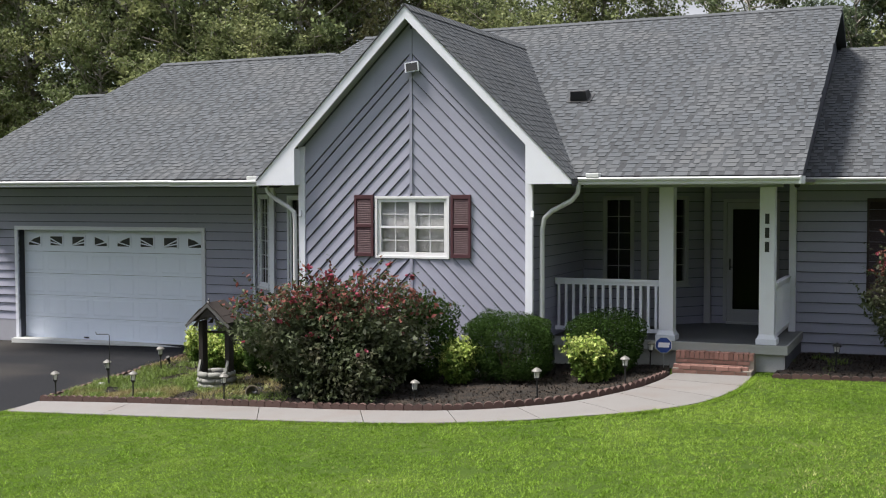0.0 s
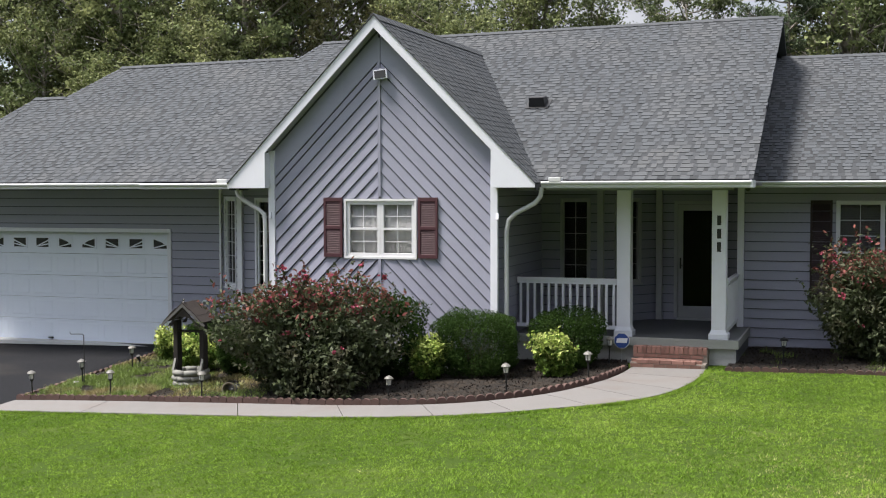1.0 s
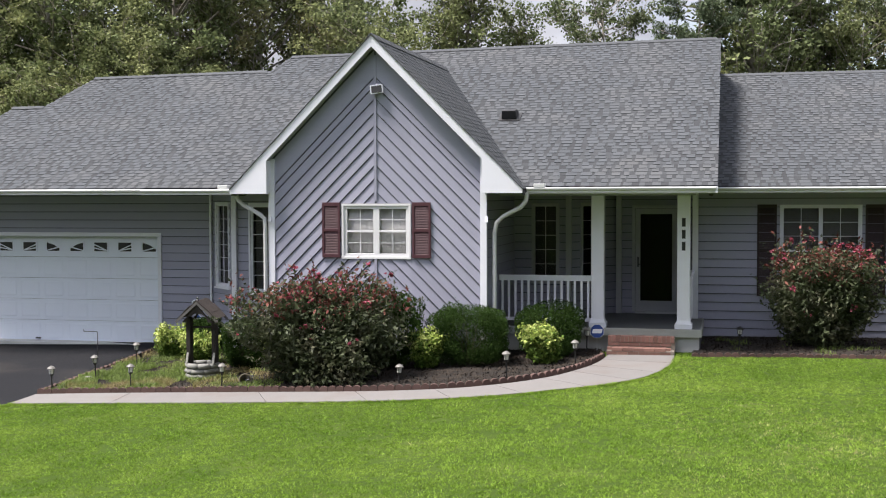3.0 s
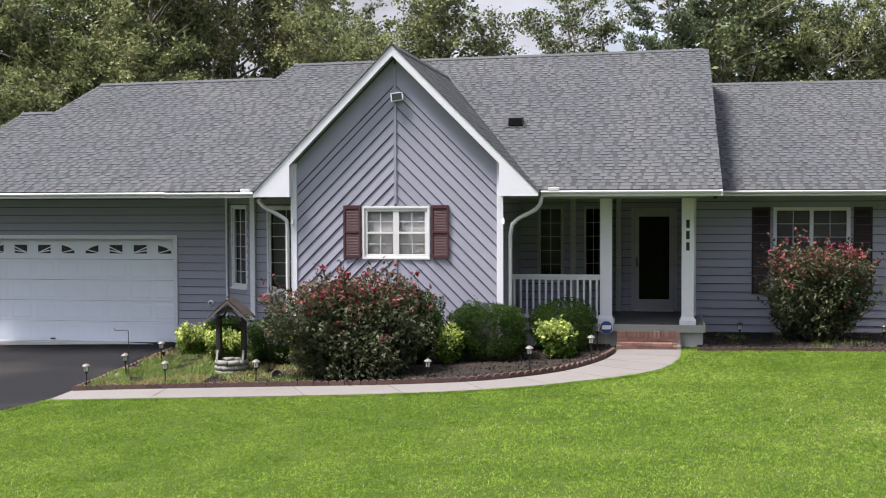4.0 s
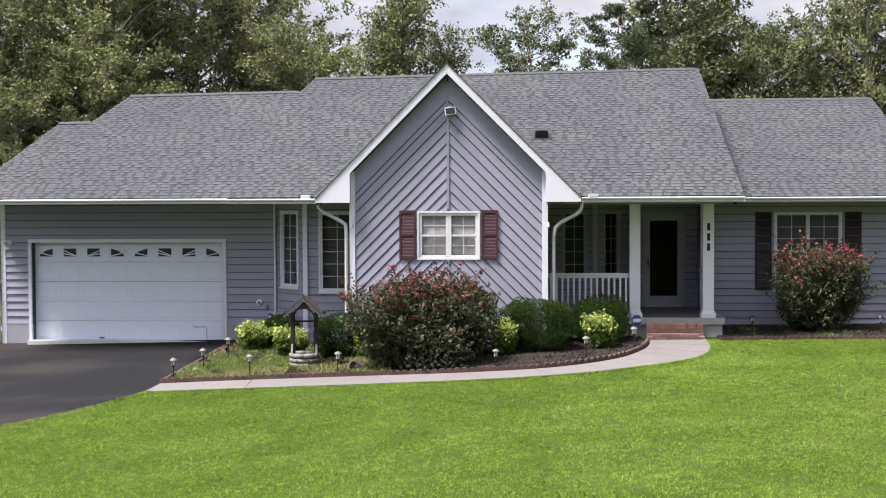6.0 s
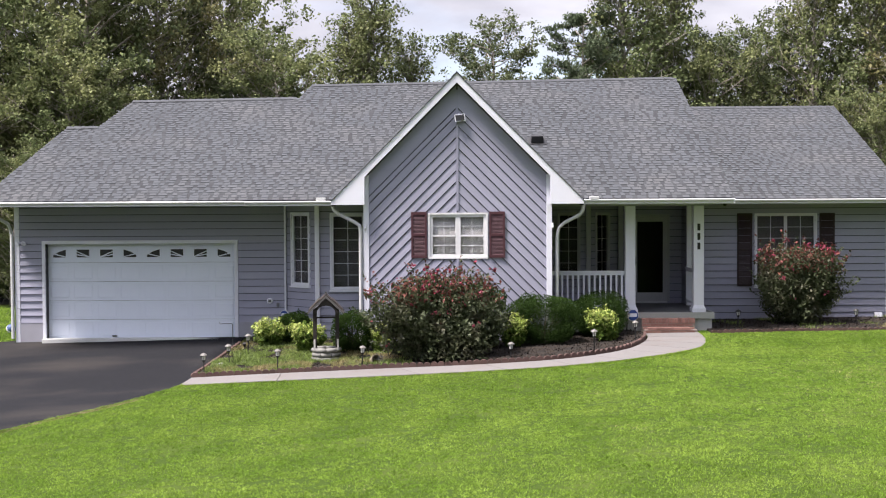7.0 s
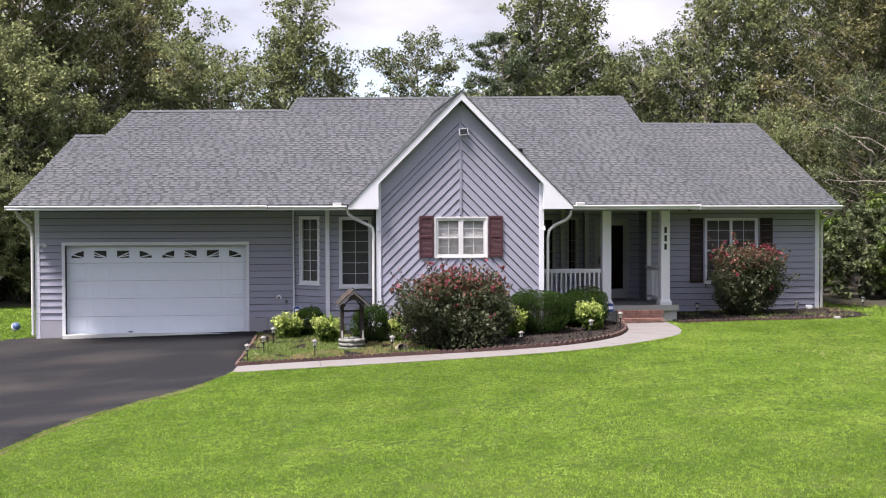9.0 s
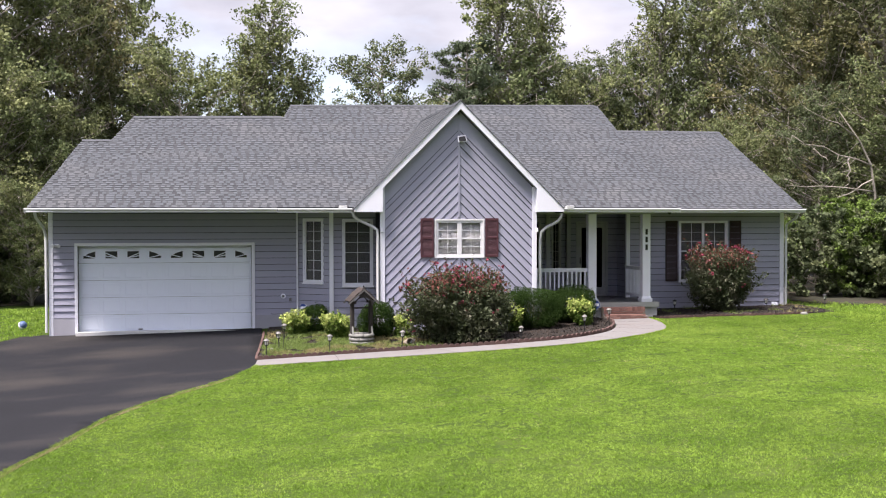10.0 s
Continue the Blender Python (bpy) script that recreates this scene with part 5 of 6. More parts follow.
def wishing_well(x, y):
    t = thing("wishing_well", "weathered wooden wishing well with a shingled roof", "wishing well", Matrix.Translation((x, y, gz(x, y) + 0.02)) @ Matrix.Rotation(radians(6), 4, "Z"))
    r = random.Random(4)
    for lv in range(3):
        for k in range(8):
            a0, a1 = (k + 0.5 * (lv % 2)) * math.pi / 4, (k + 1 + 0.5 * (lv % 2)) * math.pi / 4
            R = 0.30
            p, q = Vector((R * math.cos(a0), R * math.sin(a0), 0.055 + lv * 0.10)), Vector((R * math.cos(a1), R * math.sin(a1), 0.055 + lv * 0.10))
            rr = 0.052 * r.uniform(0.92, 1.05)
            part("log", Mesh().tube([p, p.lerp(q, 0.5), q], [rr, rr * 1.06, rr], 8), M_WELLSTONE, t, smooth=True)
    for s in (-1, 1):
        part("post", Mesh().box(s * 0.25 - 0.042, s * 0.25 + 0.042, -0.09, 0.09, 0.02, 1.17), M_WELL, t, bevel=0.006)
        part("brace", Mesh().hexa([(s * 0.26 - 0.02, -0.19, 0.30), (s * 0.26 + 0.02, -0.19, 0.30), (s * 0.26 + 0.02, -0.13, 0.30), (s * 0.26 - 0.02, -0.13, 0.30),
                                   (s * 0.26 - 0.02, -0.08, 0.52), (s * 0.26 + 0.02, -0.08, 0.52), (s * 0.26 + 0.02, -0.02, 0.52), (s * 0.26 - 0.02, -0.02, 0.52)]), M_WELLSTONE, t)
        # roof slope with overlapping boards
        th = radians(42)
        bd = Mesh().box(0, 0.175, -0.33, 0.33, 0, 0.016).data("roof_board", M_WELLROOF)
        for k in range(3):
            m = Matrix.Translation((0, 0, 1.50)) @ (Matrix.Rotation(math.pi, 4, "Z") if s < 0 else Matrix.Identity(4)) @ Matrix.Rotation(th, 4, "Y") @ Matrix.Translation((0.165 * k - 0.005, 0, 0.012 * (k % 2) + 0.004)) @ Matrix.Rotation(0.05, 4, "Y")
            part("roof_board", bd, None, t, m=m)
        for yy in (-0.33, 0.31):
            part("barge_board", Mesh().hexa([(0, yy, 1.44), (s * 0.40, yy, 1.08), (s * 0.40, yy + 0.02, 1.08), (0, yy + 0.02, 1.44), (0, yy, 1.50), (s * 0.42, yy, 1.125), (s * 0.42, yy + 0.02, 1.125), (0, yy + 0.02, 1.50)]
                                         if s > 0 else [(s * 0.40, yy, 1.08), (0, yy, 1.44), (0, yy + 0.02, 1.44), (s * 0.40, yy + 0.02, 1.08), (s * 0.42, yy, 1.125), (0, yy, 1.50), (0, yy + 0.02, 1.50), (s * 0.42, yy + 0.02, 1.125)]), M_BARGE, t)
    for yy in (-0.30, 0.28):
        arch = [(-0.30, yy, 1.10), (-0.21, yy, 1.10)] + [(-0.21 * math.cos(k * math.pi / 8), yy, 1.10 + 0.17 * math.sin(k * math.pi / 8)) for k in range(1, 8)] + [(0.21, yy, 1.10), (0.30, yy, 1.10), (0.0, yy, 1.42)]
        part("gable_arch", Mesh().prism(arch, (0, 0, 0), (0, 0.02, 0)), M_WELL, t)
    part("finial", Mesh().lathe([(0.03, 1.49), (0.034, 1.52), (0.014, 1.545), (0.022, 1.565), (0.0, 1.59)], 10, at=(0, -0.26, 0)), M_BLACK, t)
    part("crossbar", Mesh().tube([(-0.24, 0, 0.98), (0.24, 0, 0.98)], 0.02, 8), M_WELL, t)
    return t


wishing_well(-2.98, -1.70)
pot = thing("clay_pot", "tan clay pot lying on its side in the bed", "plant pot", Matrix.Translation((-1.82, -2.42, gz(-1.82, -2.42) + 0.12)) @ Euler((radians(80), 0, radians(25))).to_matrix().to_4x4())
part("bowl", Mesh().lathe([(0.07, -0.18), (0.105, 0.0), (0.12, 0.04), (0.12, 0.065), (0.10, 0.065), (0.09, 0.02), (0.06, -0.14), (0.0, -0.14)], 18), M_TERRA, pot, smooth=False)
sprig = np.random.default_rng(3).normal(0, 0.05, (60, 3)) + np.array([0.10, 0.02, 0.02])
v, f = leaves(sprig, 0.05, 0.7, 0.3, 5)
tagged(part("dried_sprig", bulk("dried_sprig", v, f, M_BLIND), None, pot, "pale dried flowers"), kind="stuff")

def yard_sign(x, y, z, size, turn, stake, label):
    sg = thing("yard_sign", label, "yard sign", Matrix.Translation((x, y, z)) @ Matrix.Rotation(turn, 4, "Z"), "yard signs")
    octagon = [(size * math.cos(math.pi / 8 + k * math.pi / 4), 0, size * math.sin(math.pi / 8 + k * math.pi / 4)) for k in range(8)]
    part("rim", Mesh().prism(octagon, (0, -0.005, 0), (0, 0.006, 0)), M_SASH, sg, "pale rim")
    part("plate", Mesh().prism([(a * 0.92, b, c * 0.92) for a, b, c in octagon], (0, -0.009, 0), (0, -0.0052, 0)), M_BLUE, sg)
    part("emblem", Mesh().prism([(-size * 0.66, 0, -size * 0.26), (size * 0.60, 0, -size * 0.26), (size * 0.72, 0, size * 0.30), (-size * 0.54, 0, size * 0.30)], (0, -0.0125, 0), (0, -0.0095, 0)), M_TRIM, sg, "plain white bar")
    part("stake", Mesh().box(-0.008, 0.008, 0.007, 0.019, -stake, size * 0.4), M_STEEL, sg)


yard_sign(4.30, 0.86, -1.47, 0.150, 0.12, 0.50, "blue octagonal yard sign on a stake beside the steps")
yard_sign(-4.32, 1.05, -1.44, 0.125, -0.35, 0.66, "blue octagonal yard sign at the foot of the bay")

hook = thing("garden_hook", "thin black garden hook beside a path lamp", "garden hook", Matrix.Translation((-5.05, -1.95, gz(-5.05, -1.95))))
part("rod", Mesh().tube([(0, 0, -0.1), (0, 0, 0.98), (-0.03, 0, 1.0), (-0.28, 0, 0.99), (-0.30, 0, 1.03)], 0.007, 6), M_BLACK, hook)
wv = thing("wall_vent", "round white vent cap on the garage siding", "wall vent", Matrix.Translation((-4.83, GY - 0.02, -1.16)))
part("cap", Mesh().lathe([(0.075, 0.0), (0.075, 0.03), (0.045, 0.05), (0.0, 0.05)], 14), M_TRIM, wv, m=Matrix.Rotation(radians(90), 4, "X"))
part("flap", Mesh().box(-0.035, 0.035, -0.056, -0.05, -0.03, 0.035), M_GALV, wv)
sp = thing("foundation_vent", "small white vent low on the wing wall", "foundation vent", Matrix.Translation((11.15, wy - 0.04, -1.70)))
part("hood", Mesh().hexa([(-0.10, -0.10, -0.05), (0.10, -0.10, -0.05), (0.10, 0, -0.05), (-0.10, 0, -0.05), (-0.10, -0.05, 0.06), (0.10, -0.05, 0.06), (0.10, 0, 0.07), (-0.10, 0, 0.07)]), M_TRIM, sp, bevel=0.01)
for x, z in ((-11.18, 0.35),):
    pl = thing("wall_lamp", "small white twin wall lamp beside the garage", "wall lamp", Matrix.Translation((x, GY - 0.03, z)))
    part("plate", Mesh().lathe([(0.05, 0), (0.05, 0.02), (0, 0.02)], 12), M_TRIM, pl, m=Matrix.Rotation(radians(90), 4, "X"))
    for s in (-1, 1):
        part("head", Mesh().tube([(0, -0.03, 0), (s * 0.06, -0.08, 0.01), (s * 0.09, -0.16, -0.02)], [0.014, 0.03, 0.05], 10), M_TRIM, pl)
for x in (-2.2, 2.26):
    sl = thing("wall_sensor", "small white fitting on the gable corner board", "wall fitting", Matrix.Translation((x, -0.045, 0.76)))
    part("body", Mesh().hexa([(-0.025, -0.06, -0.05), (0.025, -0.06, -0.05), (0.025, 0, -0.06), (-0.025, 0, -0.06), (-0.02, -0.03, 0.06), (0.02, -0.03, 0.06), (0.02, 0, 0.06), (-0.02, 0, 0.06)]), M_TRIM, sl, bevel=0.008)

dome = thing("dome_camera", "small dark dome camera under the porch eave", "camera dome", Matrix.Translation((6.50, 0.60, 1.262)))
part("base", Mesh().lathe([(0.055, -0.012), (0.055, 0.0), (0.0, 0.0)], 16), M_GALV, dome)
part("lens_dome", Mesh().lathe([(0.0, -0.062), (0.022, -0.058), (0.038, -0.045), (0.046, -0.026), (0.046, -0.012), (0.0, -0.012)], 16), M_BLACK, dome, smooth=True)
tap = thing("wall_outlet", "small dark outlet beside the vent cap", "wall outlet", Matrix.Translation((-4.62, GY - 0.035, -1.26)))
part("cover", Mesh().box(-0.035, 0.035, -0.03, 0.0, -0.05, 0.05), M_GALV, tap, bevel=0.006)
spot = thing("ground_spotlight", "short black spotlight at the drive edge", "spotlight", Matrix.Translation((-5.12, -0.05, gz(-5.12, -0.05) + 0.03)))
part("stake", Mesh().lathe([(0.012, -0.08), (0.012, 0.10)], 8), M_BLACK, spot)
part("head", Mesh().tube([(0, 0.02, 0.09), (0, -0.02, 0.14), (0, -0.05, 0.19)], [0.022, 0.036, 0.042], 10), M_BLACK, spot)
ball = thing("ball", "small blue and white ball lying on the lawn", "ball", Matrix.Translation((-12.5, 4.7, gz(-12.5, 4.7) + 0.12)) @ Euler((0.9, 0.4, 0.3)).to_matrix().to_4x4())
prof = [(max(0.002, 0.13 * math.cos(a)), 0.13 * math.sin(a)) for a in (math.pi * (k / 12 - 0.5) for k in range(13))]
part("shell", Mesh().lathe(prof, 20), M_BALL, ball, smooth=True)
part("band", Mesh().lathe([(0.120, -0.045), (0.132, -0.02), (0.133, 0.02), (0.120, 0.045)], 20), M_TRIM, ball, "white band", smooth=True)


def stone(x, y, r0, label, seed):
    rs = random.Random(seed)
    t = thing("stone", label, "stone", Matrix.Translation((x, y, gz(x, y) + r0 * 0.3)))
    secs = []
    for k in range(7):
        a = math.pi * (k / 6 - 0.5)
        secs.append([(max(0.01, math.cos(a)) * r0 * math.cos(b) * rs.uniform(1.0, 1.5), max(0.01, math.cos(a)) * r0 * math.sin(b) * rs.uniform(0.8, 1.1), math.sin(a) * r0 * 0.7) for b in (2 * math.pi * i / 9 for i in range(9))])
    part("rock", Mesh().ring(secs), M_WELLSTONE, t, smooth=True)


stone(10.75, 0.45, 0.09, "pale rounded stone at the lawn edge", 3)
stone(-5.36, -1.78, 0.10, "grey stone lying beside the drive", 5)

# ---------------------------------------------------------------- trees
def limb_path(r, p, d, length, bend, n=5):
    pts = [Vector(p)]
    d = Vector(d).normalized()
    for k in range(n):
        d = (d + Vector((r.uniform(-bend, bend), r.uniform(-bend, bend), r.uniform(-bend * 0.5, bend)))).normalized()
        pts.append(pts[-1] + d * length / n)
    return pts


def tree_meshes(seed, height, spread, clear, clumps, per, leaf, mat, kind="broad", twigs=5, loose=0.075):
    """Trunk with limbs, and a crown of leaf clumps set on the limbs."""
    r = random.Random(seed)
    rr = np.random.default_rng(seed)
    wood = Mesh()
    trunk = limb_path(r, (0, 0, -0.3), (r.uniform(-0.05, 0.05), r.uniform(-0.05, 0.05), 1), height * 0.93, 0.07, 9)
    R = height * 0.016
    wood.tube(trunk, [R * (1 - 0.88 * k / 9) for k in range(10)], 7)
    tips = []
    n = clumps
    for k in range(n):
        t = clear + (1 - clear) * ((k + r.random()) / n)
        i = min(int(t * 9), 8)
        base = trunk[i].lerp(trunk[i + 1], t * 9 - i)
        a = k * 2.4 + r.uniform(-0.5, 0.5)
        u = (t - clear) / (1 - clear)
        if kind == "pine":
            reach = spread * (0.35 + 0.65 * math.sin(math.pi * min(1, u * 0.8 + 0.2))) * r.uniform(0.6, 1.05)
            d = (math.cos(a), math.sin(a), r.uniform(0.0, 0.35))
        elif kind == "spire":
            reach = spread * (1.05 - 0.85 * u) * r.uniform(0.6, 1.1)
            d = (math.cos(a), math.sin(a), r.uniform(0.5, 1.1))
        else:
            reach = spread * (0.55 + 0.5 * math.sin(math.pi * (0.15 + 0.75 * u))) * r.uniform(0.55, 1.1)
            d = (math.cos(a), math.sin(a), r.uniform(0.15, 0.8))
        path = limb_path(r, base, d, reach, 0.22, 4)
        wood.tube(path, [R * 0.32 * (1 - 0.2 * j) * (1 - 0.5 * u) for j in range(5)], 4)
        # twigs along the limb, each carrying small loose clumps
        axis = (path[4] - path[0]).normalized()
        for j in range(twigs):
            q = (0.30 + 0.70 * (j + r.random()) / twigs) * 4
            a0 = min(int(q), 3)
            root = path[a0].lerp(path[a0 + 1], q - a0)
            out = (axis * 0.8 + Vector((r.uniform(-1, 1), r.uniform(-1, 1), r.uniform(-0.4, 1.1) + (0.25 if kind == "spire" else 0)))).normalized()
            L = spread * r.uniform(0.16, 0.38) * (0.7 if kind == "pine" else 1.0)
            tw = limb_path(r, root, out, L, 0.3, 2)
            wood.tube(tw, [R * 0.09, R * 0.06, R * 0.03], 3)
            tips += [(tw[1], 0.75), (tw[2], 1.0), (tw[2].lerp(tw[1], r.uniform(-0.5, 0.6)), 0.9)]
    pts = []
    for p, s in tips:
        m = max(4, int(per * s * r.uniform(0.5, 1.4)))
        size = spread * loose * s * r.uniform(0.6, 1.4)
        q = rr.normal(size=(m, 3))
        q = q / np.linalg.norm(q, axis=1)[:, None] * rr.random((m, 1)) ** 0.5 * 1.6
        q = q * np.array([size, size, size * (0.45 if kind == "pine" else 0.7)])
        pts.append(np.array(p) + q)
    pts = np.concatenate(pts)
    v, f = leaves(pts, leaf, 0.28 if kind == "pine" else 0.6, 0.2, seed + 2, 0.35)
    return wood.data("trunk", M_BARK, True), bulk("crown", v, f, mat)


KINDS = {
    "a": tree_meshes(1, 13.0, 3.6, 0.12, 84, 27, 0.165, M_LEAF_A),
    "b": tree_meshes(2, 14.0, 3.3, 0.14, 80, 22, 0.155, M_LEAF_B),
    "c": tree_meshes(3, 15.0, 4.2, 0.06, 96, 27, 0.17, M_LEAF_C),
    "s": tree_meshes(4, 12.5, 3.3, 0.12, 66, 15, 0.15, M_LEAF_A, "spire"),
    "p": tree_meshes(5, 13.0, 2.9, 0.60, 30, 34, 0.22, M_NEEDLE, "pine", 4, 0.085),
    "d": tree_meshes(6, 11.0, 3.4, 0.03, 80, 24, 0.155, M_LEAF_A),
    "g": tree_meshes(7, 5.0, 2.0, 0.02, 42, 26, 0.14, M_LEAF_BRIGHT),
}


def tree(k, x, y, top, turn, label, wide=1.0):
    wood, crown = KINDS[k]
    h = {"a": 13.0, "b": 14.0, "c": 15.0, "s": 12.5, "p": 13.0, "d": 11.0, "g": 5.0}[k]
    z = gz(x, y)
    s = (top - z) / h
    t = thing("pine_tree" if k == "p" else "tree", label, "tree", Matrix.Translation((x, y, z)) @ Matrix.Rotation(turn, 4, "Z") @ Matrix.Diagonal((s * wide, s * wide, s, 1)), "wood behind the house")
    part("trunk", wood, None, t)
    tagged(part("crown", crown, None, t), kind="stuff")


LAB = {"a": "tall broadleaf tree with a mid-green crown", "b": "dark green broadleaf tree", "c": "large olive-brown broadleaf tree", "s": "slender upright broadleaf tree with open crown", "p": "pine with a bare trunk and flat crown", "d": "low-branched green tree in the wood", "g": "bright green young tree at the wood's edge"}
WOOD = [("a", -17.5, 27, 15), ("c", -14.4, 29, 15.5), ("b", -10.4, 30, 9.8), ("d", -7.6, 27, 9.2), ("s", -3.9, 28, 12.4), ("s", -2.7, 30, 9.8), ("s", -4.9, 29, 10.4), ("d", -6.0, 31, 7.2), ("d", -1.9, 33, 6.2), ("b", 1.9, 28, 10.0), ("d", 3.0, 33, 7.0),
        ("p", 5.0, 27, 10.9), ("s", 7.9, 28, 14.6), ("s", 9.7, 29, 13.6), ("b", 9.2, 31, 10.6), ("d", 12.0, 28, 9.2), ("b", 14.0, 30, 10.0), ("s", 16.8, 28, 14.2), ("b", 16.4, 31, 11.0), ("s", 19.0, 29, 13.8), ("c", 21.5, 25, 14.5), ("a", 25.0, 27, 15), ("c", 19.0, 17, 11.5), ("c", 22.5, 14, 13.5),
        ("b", 27.0, 20, 15), ("a", 30.5, 26, 16), ("b", 17.0, 11.5, 6.4), ("d", 15.2, 14.5, 5.2), ("d", 20.0, 10.0, 7.0), ("g", 17.2, 8.0, 1.9), ("g", 19.8, 6.0, 2.6), ("d", 23.5, 9.0, 9.0), ("g", 15.0, 11.0, 1.2), ("g", 22.5, 5.5, 2.4), ("g", 15.8, 6.2, 1.5),
        ("a", -21.5, 25, 15), ("b", -26.0, 27, 16), ("a", -31.0, 26, 16), ("c", -36.0, 28, 17), ("d", -24.0, 22, 9), ("a", -41.0, 30, 17), ("d", -15.5, 22, 7.5), ("d", -19.0, 20, 6.5), ("d", -29.0, 21, 9),
        ("b", -22.0, 36, 18), ("a", -12.0, 37, 15), ("b", -31.0, 36, 19), ("b", 24.0, 37, 17), ("a", 33.0, 34, 18), ("d", 6.6, 33, 8.0), ("d", 15.0, 36, 9.5), ("d", -14.2, 18.5, 2.6), ("d", -17.2, 17.5, 3.6), ("d", -13.3, 24.5, 6.5), ("d", -16.8, 23.5, 9)]
# unseen trees added behind the camera to close the place and block low sky
WOOD += [(k, x, -52 - abs(x) * 0.1 + dy, top * (1.45 if x > -14 else 0.35)) for k, x, dy, top in (("a", -44, 0, 12), ("b", -34, -4, 14), ("d", -26, 1, 10), ("a", -18, -3, 13), ("c", -9, 0, 13), ("b", 0, -4, 14), ("d", 8, 1, 11), ("a", 16, -3, 13), ("c", 25, 0, 13), ("b", 34, -4, 14), ("a", 44, 0, 13), ("d", 54, 0, 12), ("c", -54, 0, 13))]
# unseen trees added at the right to cut sky light on porch and wing
WOOD += [("a", 20, -3, 13), ("b", 21, -10, 14), ("d", 19.5, -16, 11), ("c", 22, -22, 14), ("a", 22, -30, 14), ("b", 25, -38, 15), ("d", 24, -45, 12)]
rt = random.Random(12)
for k, x, y, top in WOOD:
    tree(k, x, y, top, rt.uniform(0, 6.28), LAB[k], rt.uniform(0.9, 1.15))

# dead limbs hang bare and pale in front of the wood
t = thing("bare_tree", "leaning dead tree with bare pale limbs", "tree", Matrix.Translation((17.9, 8.7, gz(17.9, 8.7))), "wood behind the house")
rd = random.Random(77)
z0 = gz(17.9, 8.7)
dead = Mesh()
dead.tube([(0, 0, -0.2), (-0.08, -0.05, 2.0 - z0), (-0.30, -0.10, 3.15 - z0), (-0.75, -0.1, 4.0 - z0), (-1.65, -0.2, 5.1 - z0)], [0.065, 0.052, 0.042, 0.03, 0.014], 7)
part("trunk", dead.data("trunk", M_BARK, True), None, t)
for x0, h0, x1, h1 in ((-0.35, 3.15, -3.7, 4.1), (-0.1, 2.1, -3.9, 2.3), (-1.2, 3.4, -1.35, 2.35), (-2.6, 3.75, -2.1, 3.1), (-1.0, 4.3, -2.9, 5.0), (-0.2, 2.5, -2.2, 1.6)):
    pts = []
    for k in range(6):
        u = k / 5
        pts.append((x0 + (x1 - x0) * u + rd.uniform(-0.06, 0.06), -0.1 - 0.35 * u + rd.uniform(-0.06, 0.06), h0 + (h1 - h0) * u + rd.uniform(-0.09, 0.09) - z0))
    limb = Mesh()
    limb.tube(pts, [0.034 * (1 - 0.15 * k) for k in range(6)], 5)
    for k in range(1, 6):
        e = Vector(pts[k]) + Vector((rd.uniform(-0.5, 0.1), rd.uniform(-0.25, 0.15), rd.uniform(-0.35, 0.35)))
        limb.tube([pts[k], (Vector(pts[k]) + e) / 2 + Vector((0, 0, rd.uniform(-0.05, 0.05))), e], [0.013, 0.009, 0.004], 4)
    part("limb", limb.data("limb", M_BARK, True), None, t)

FLOOR = [(-70, 18), (-24, 17.5), (-13, 19), (-6, 18), (10, 18), (12.3, 12), (12.7, 5.4), (14.2, 2.6), (17.5, 1.2), (24, 0.4), (40, 0.0), (70, 0.0), (70, 64), (-70, 64)]
sheet("forest_floor", spline(FLOOR[:12], 4) + FLOOR[12:], 0.03, M_LITTER, "leaf litter darkened for the shade below the trees", "forest floor", 4.0)
under_wood, under_crown = tree_meshes(21, 3.0, 1.9, 0.0, 30, 13, 0.20, M_LEAF_B)
ru = random.Random(31)
for k in range(64):
    if k < 26:
        x, y = ru.uniform(-44, -11), ru.uniform(18.5, 22)
    elif k < 50:
        x = ru.uniform(13.6, 36)
        y = max(1.4, 5.2 - (x - 13.6) * 0.6) + ru.uniform(0, 4.5)
    else:
        x, y = ru.uniform(-12, 14), ru.uniform(19, 23)
    s = ru.uniform(0.7, 1.5)
    t = thing("understory_shrub", "dark green shrub at the foot of the wood", "shrub", Matrix.Translation((x, y, gz(x, y))) @ Matrix.Rotation(ru.uniform(0, 6.28), 4, "Z") @ Matrix.Scale(s, 4), "understory of the wood")
    part("stem", under_wood, None, t)
    tagged(part("foliage", under_crown, None, t), kind="stuff")

# ---------------------------------------------------------------- grass
def blades(name, xs, ys, lift, hmin, hmax, wmin, wmax, mat, seed):
    r = np.random.default_rng(seed)
    n = len(xs)
    z = turf_z(xs, ys) + lift
    a = r.uniform(0, 2 * np.pi, n)
    h, w = r.uniform(hmin, hmax, n), r.uniform(wmin, wmax, n)
    h *= 0.55 + 0.55 * mottle(xs, ys, 0.13, seed) + 0.22 * mottle(xs, ys, 0.7, seed + 1)
    lean, la = r.uniform(0.2, 1.5, n) * h, np.sin(xs * 0.45 + 1.0 + 0.3 * ys) + np.cos(ys * 0.5 - 0.2 * xs) + r.uniform(-2.7, 2.7, n)
    p = np.stack([xs, ys, z], 1)
    side = np.stack([np.cos(a), np.sin(a), np.zeros(n)], 1) * w[:, None] / 2
    tip = p + np.stack([np.cos(la) * lean, np.sin(la) * lean, h], 1)
    v = np.stack([p - side, p + side, tip], 1).reshape(-1, 3)
    return bulk(name, v, np.arange(3 * n).reshape(n, 3), mat)


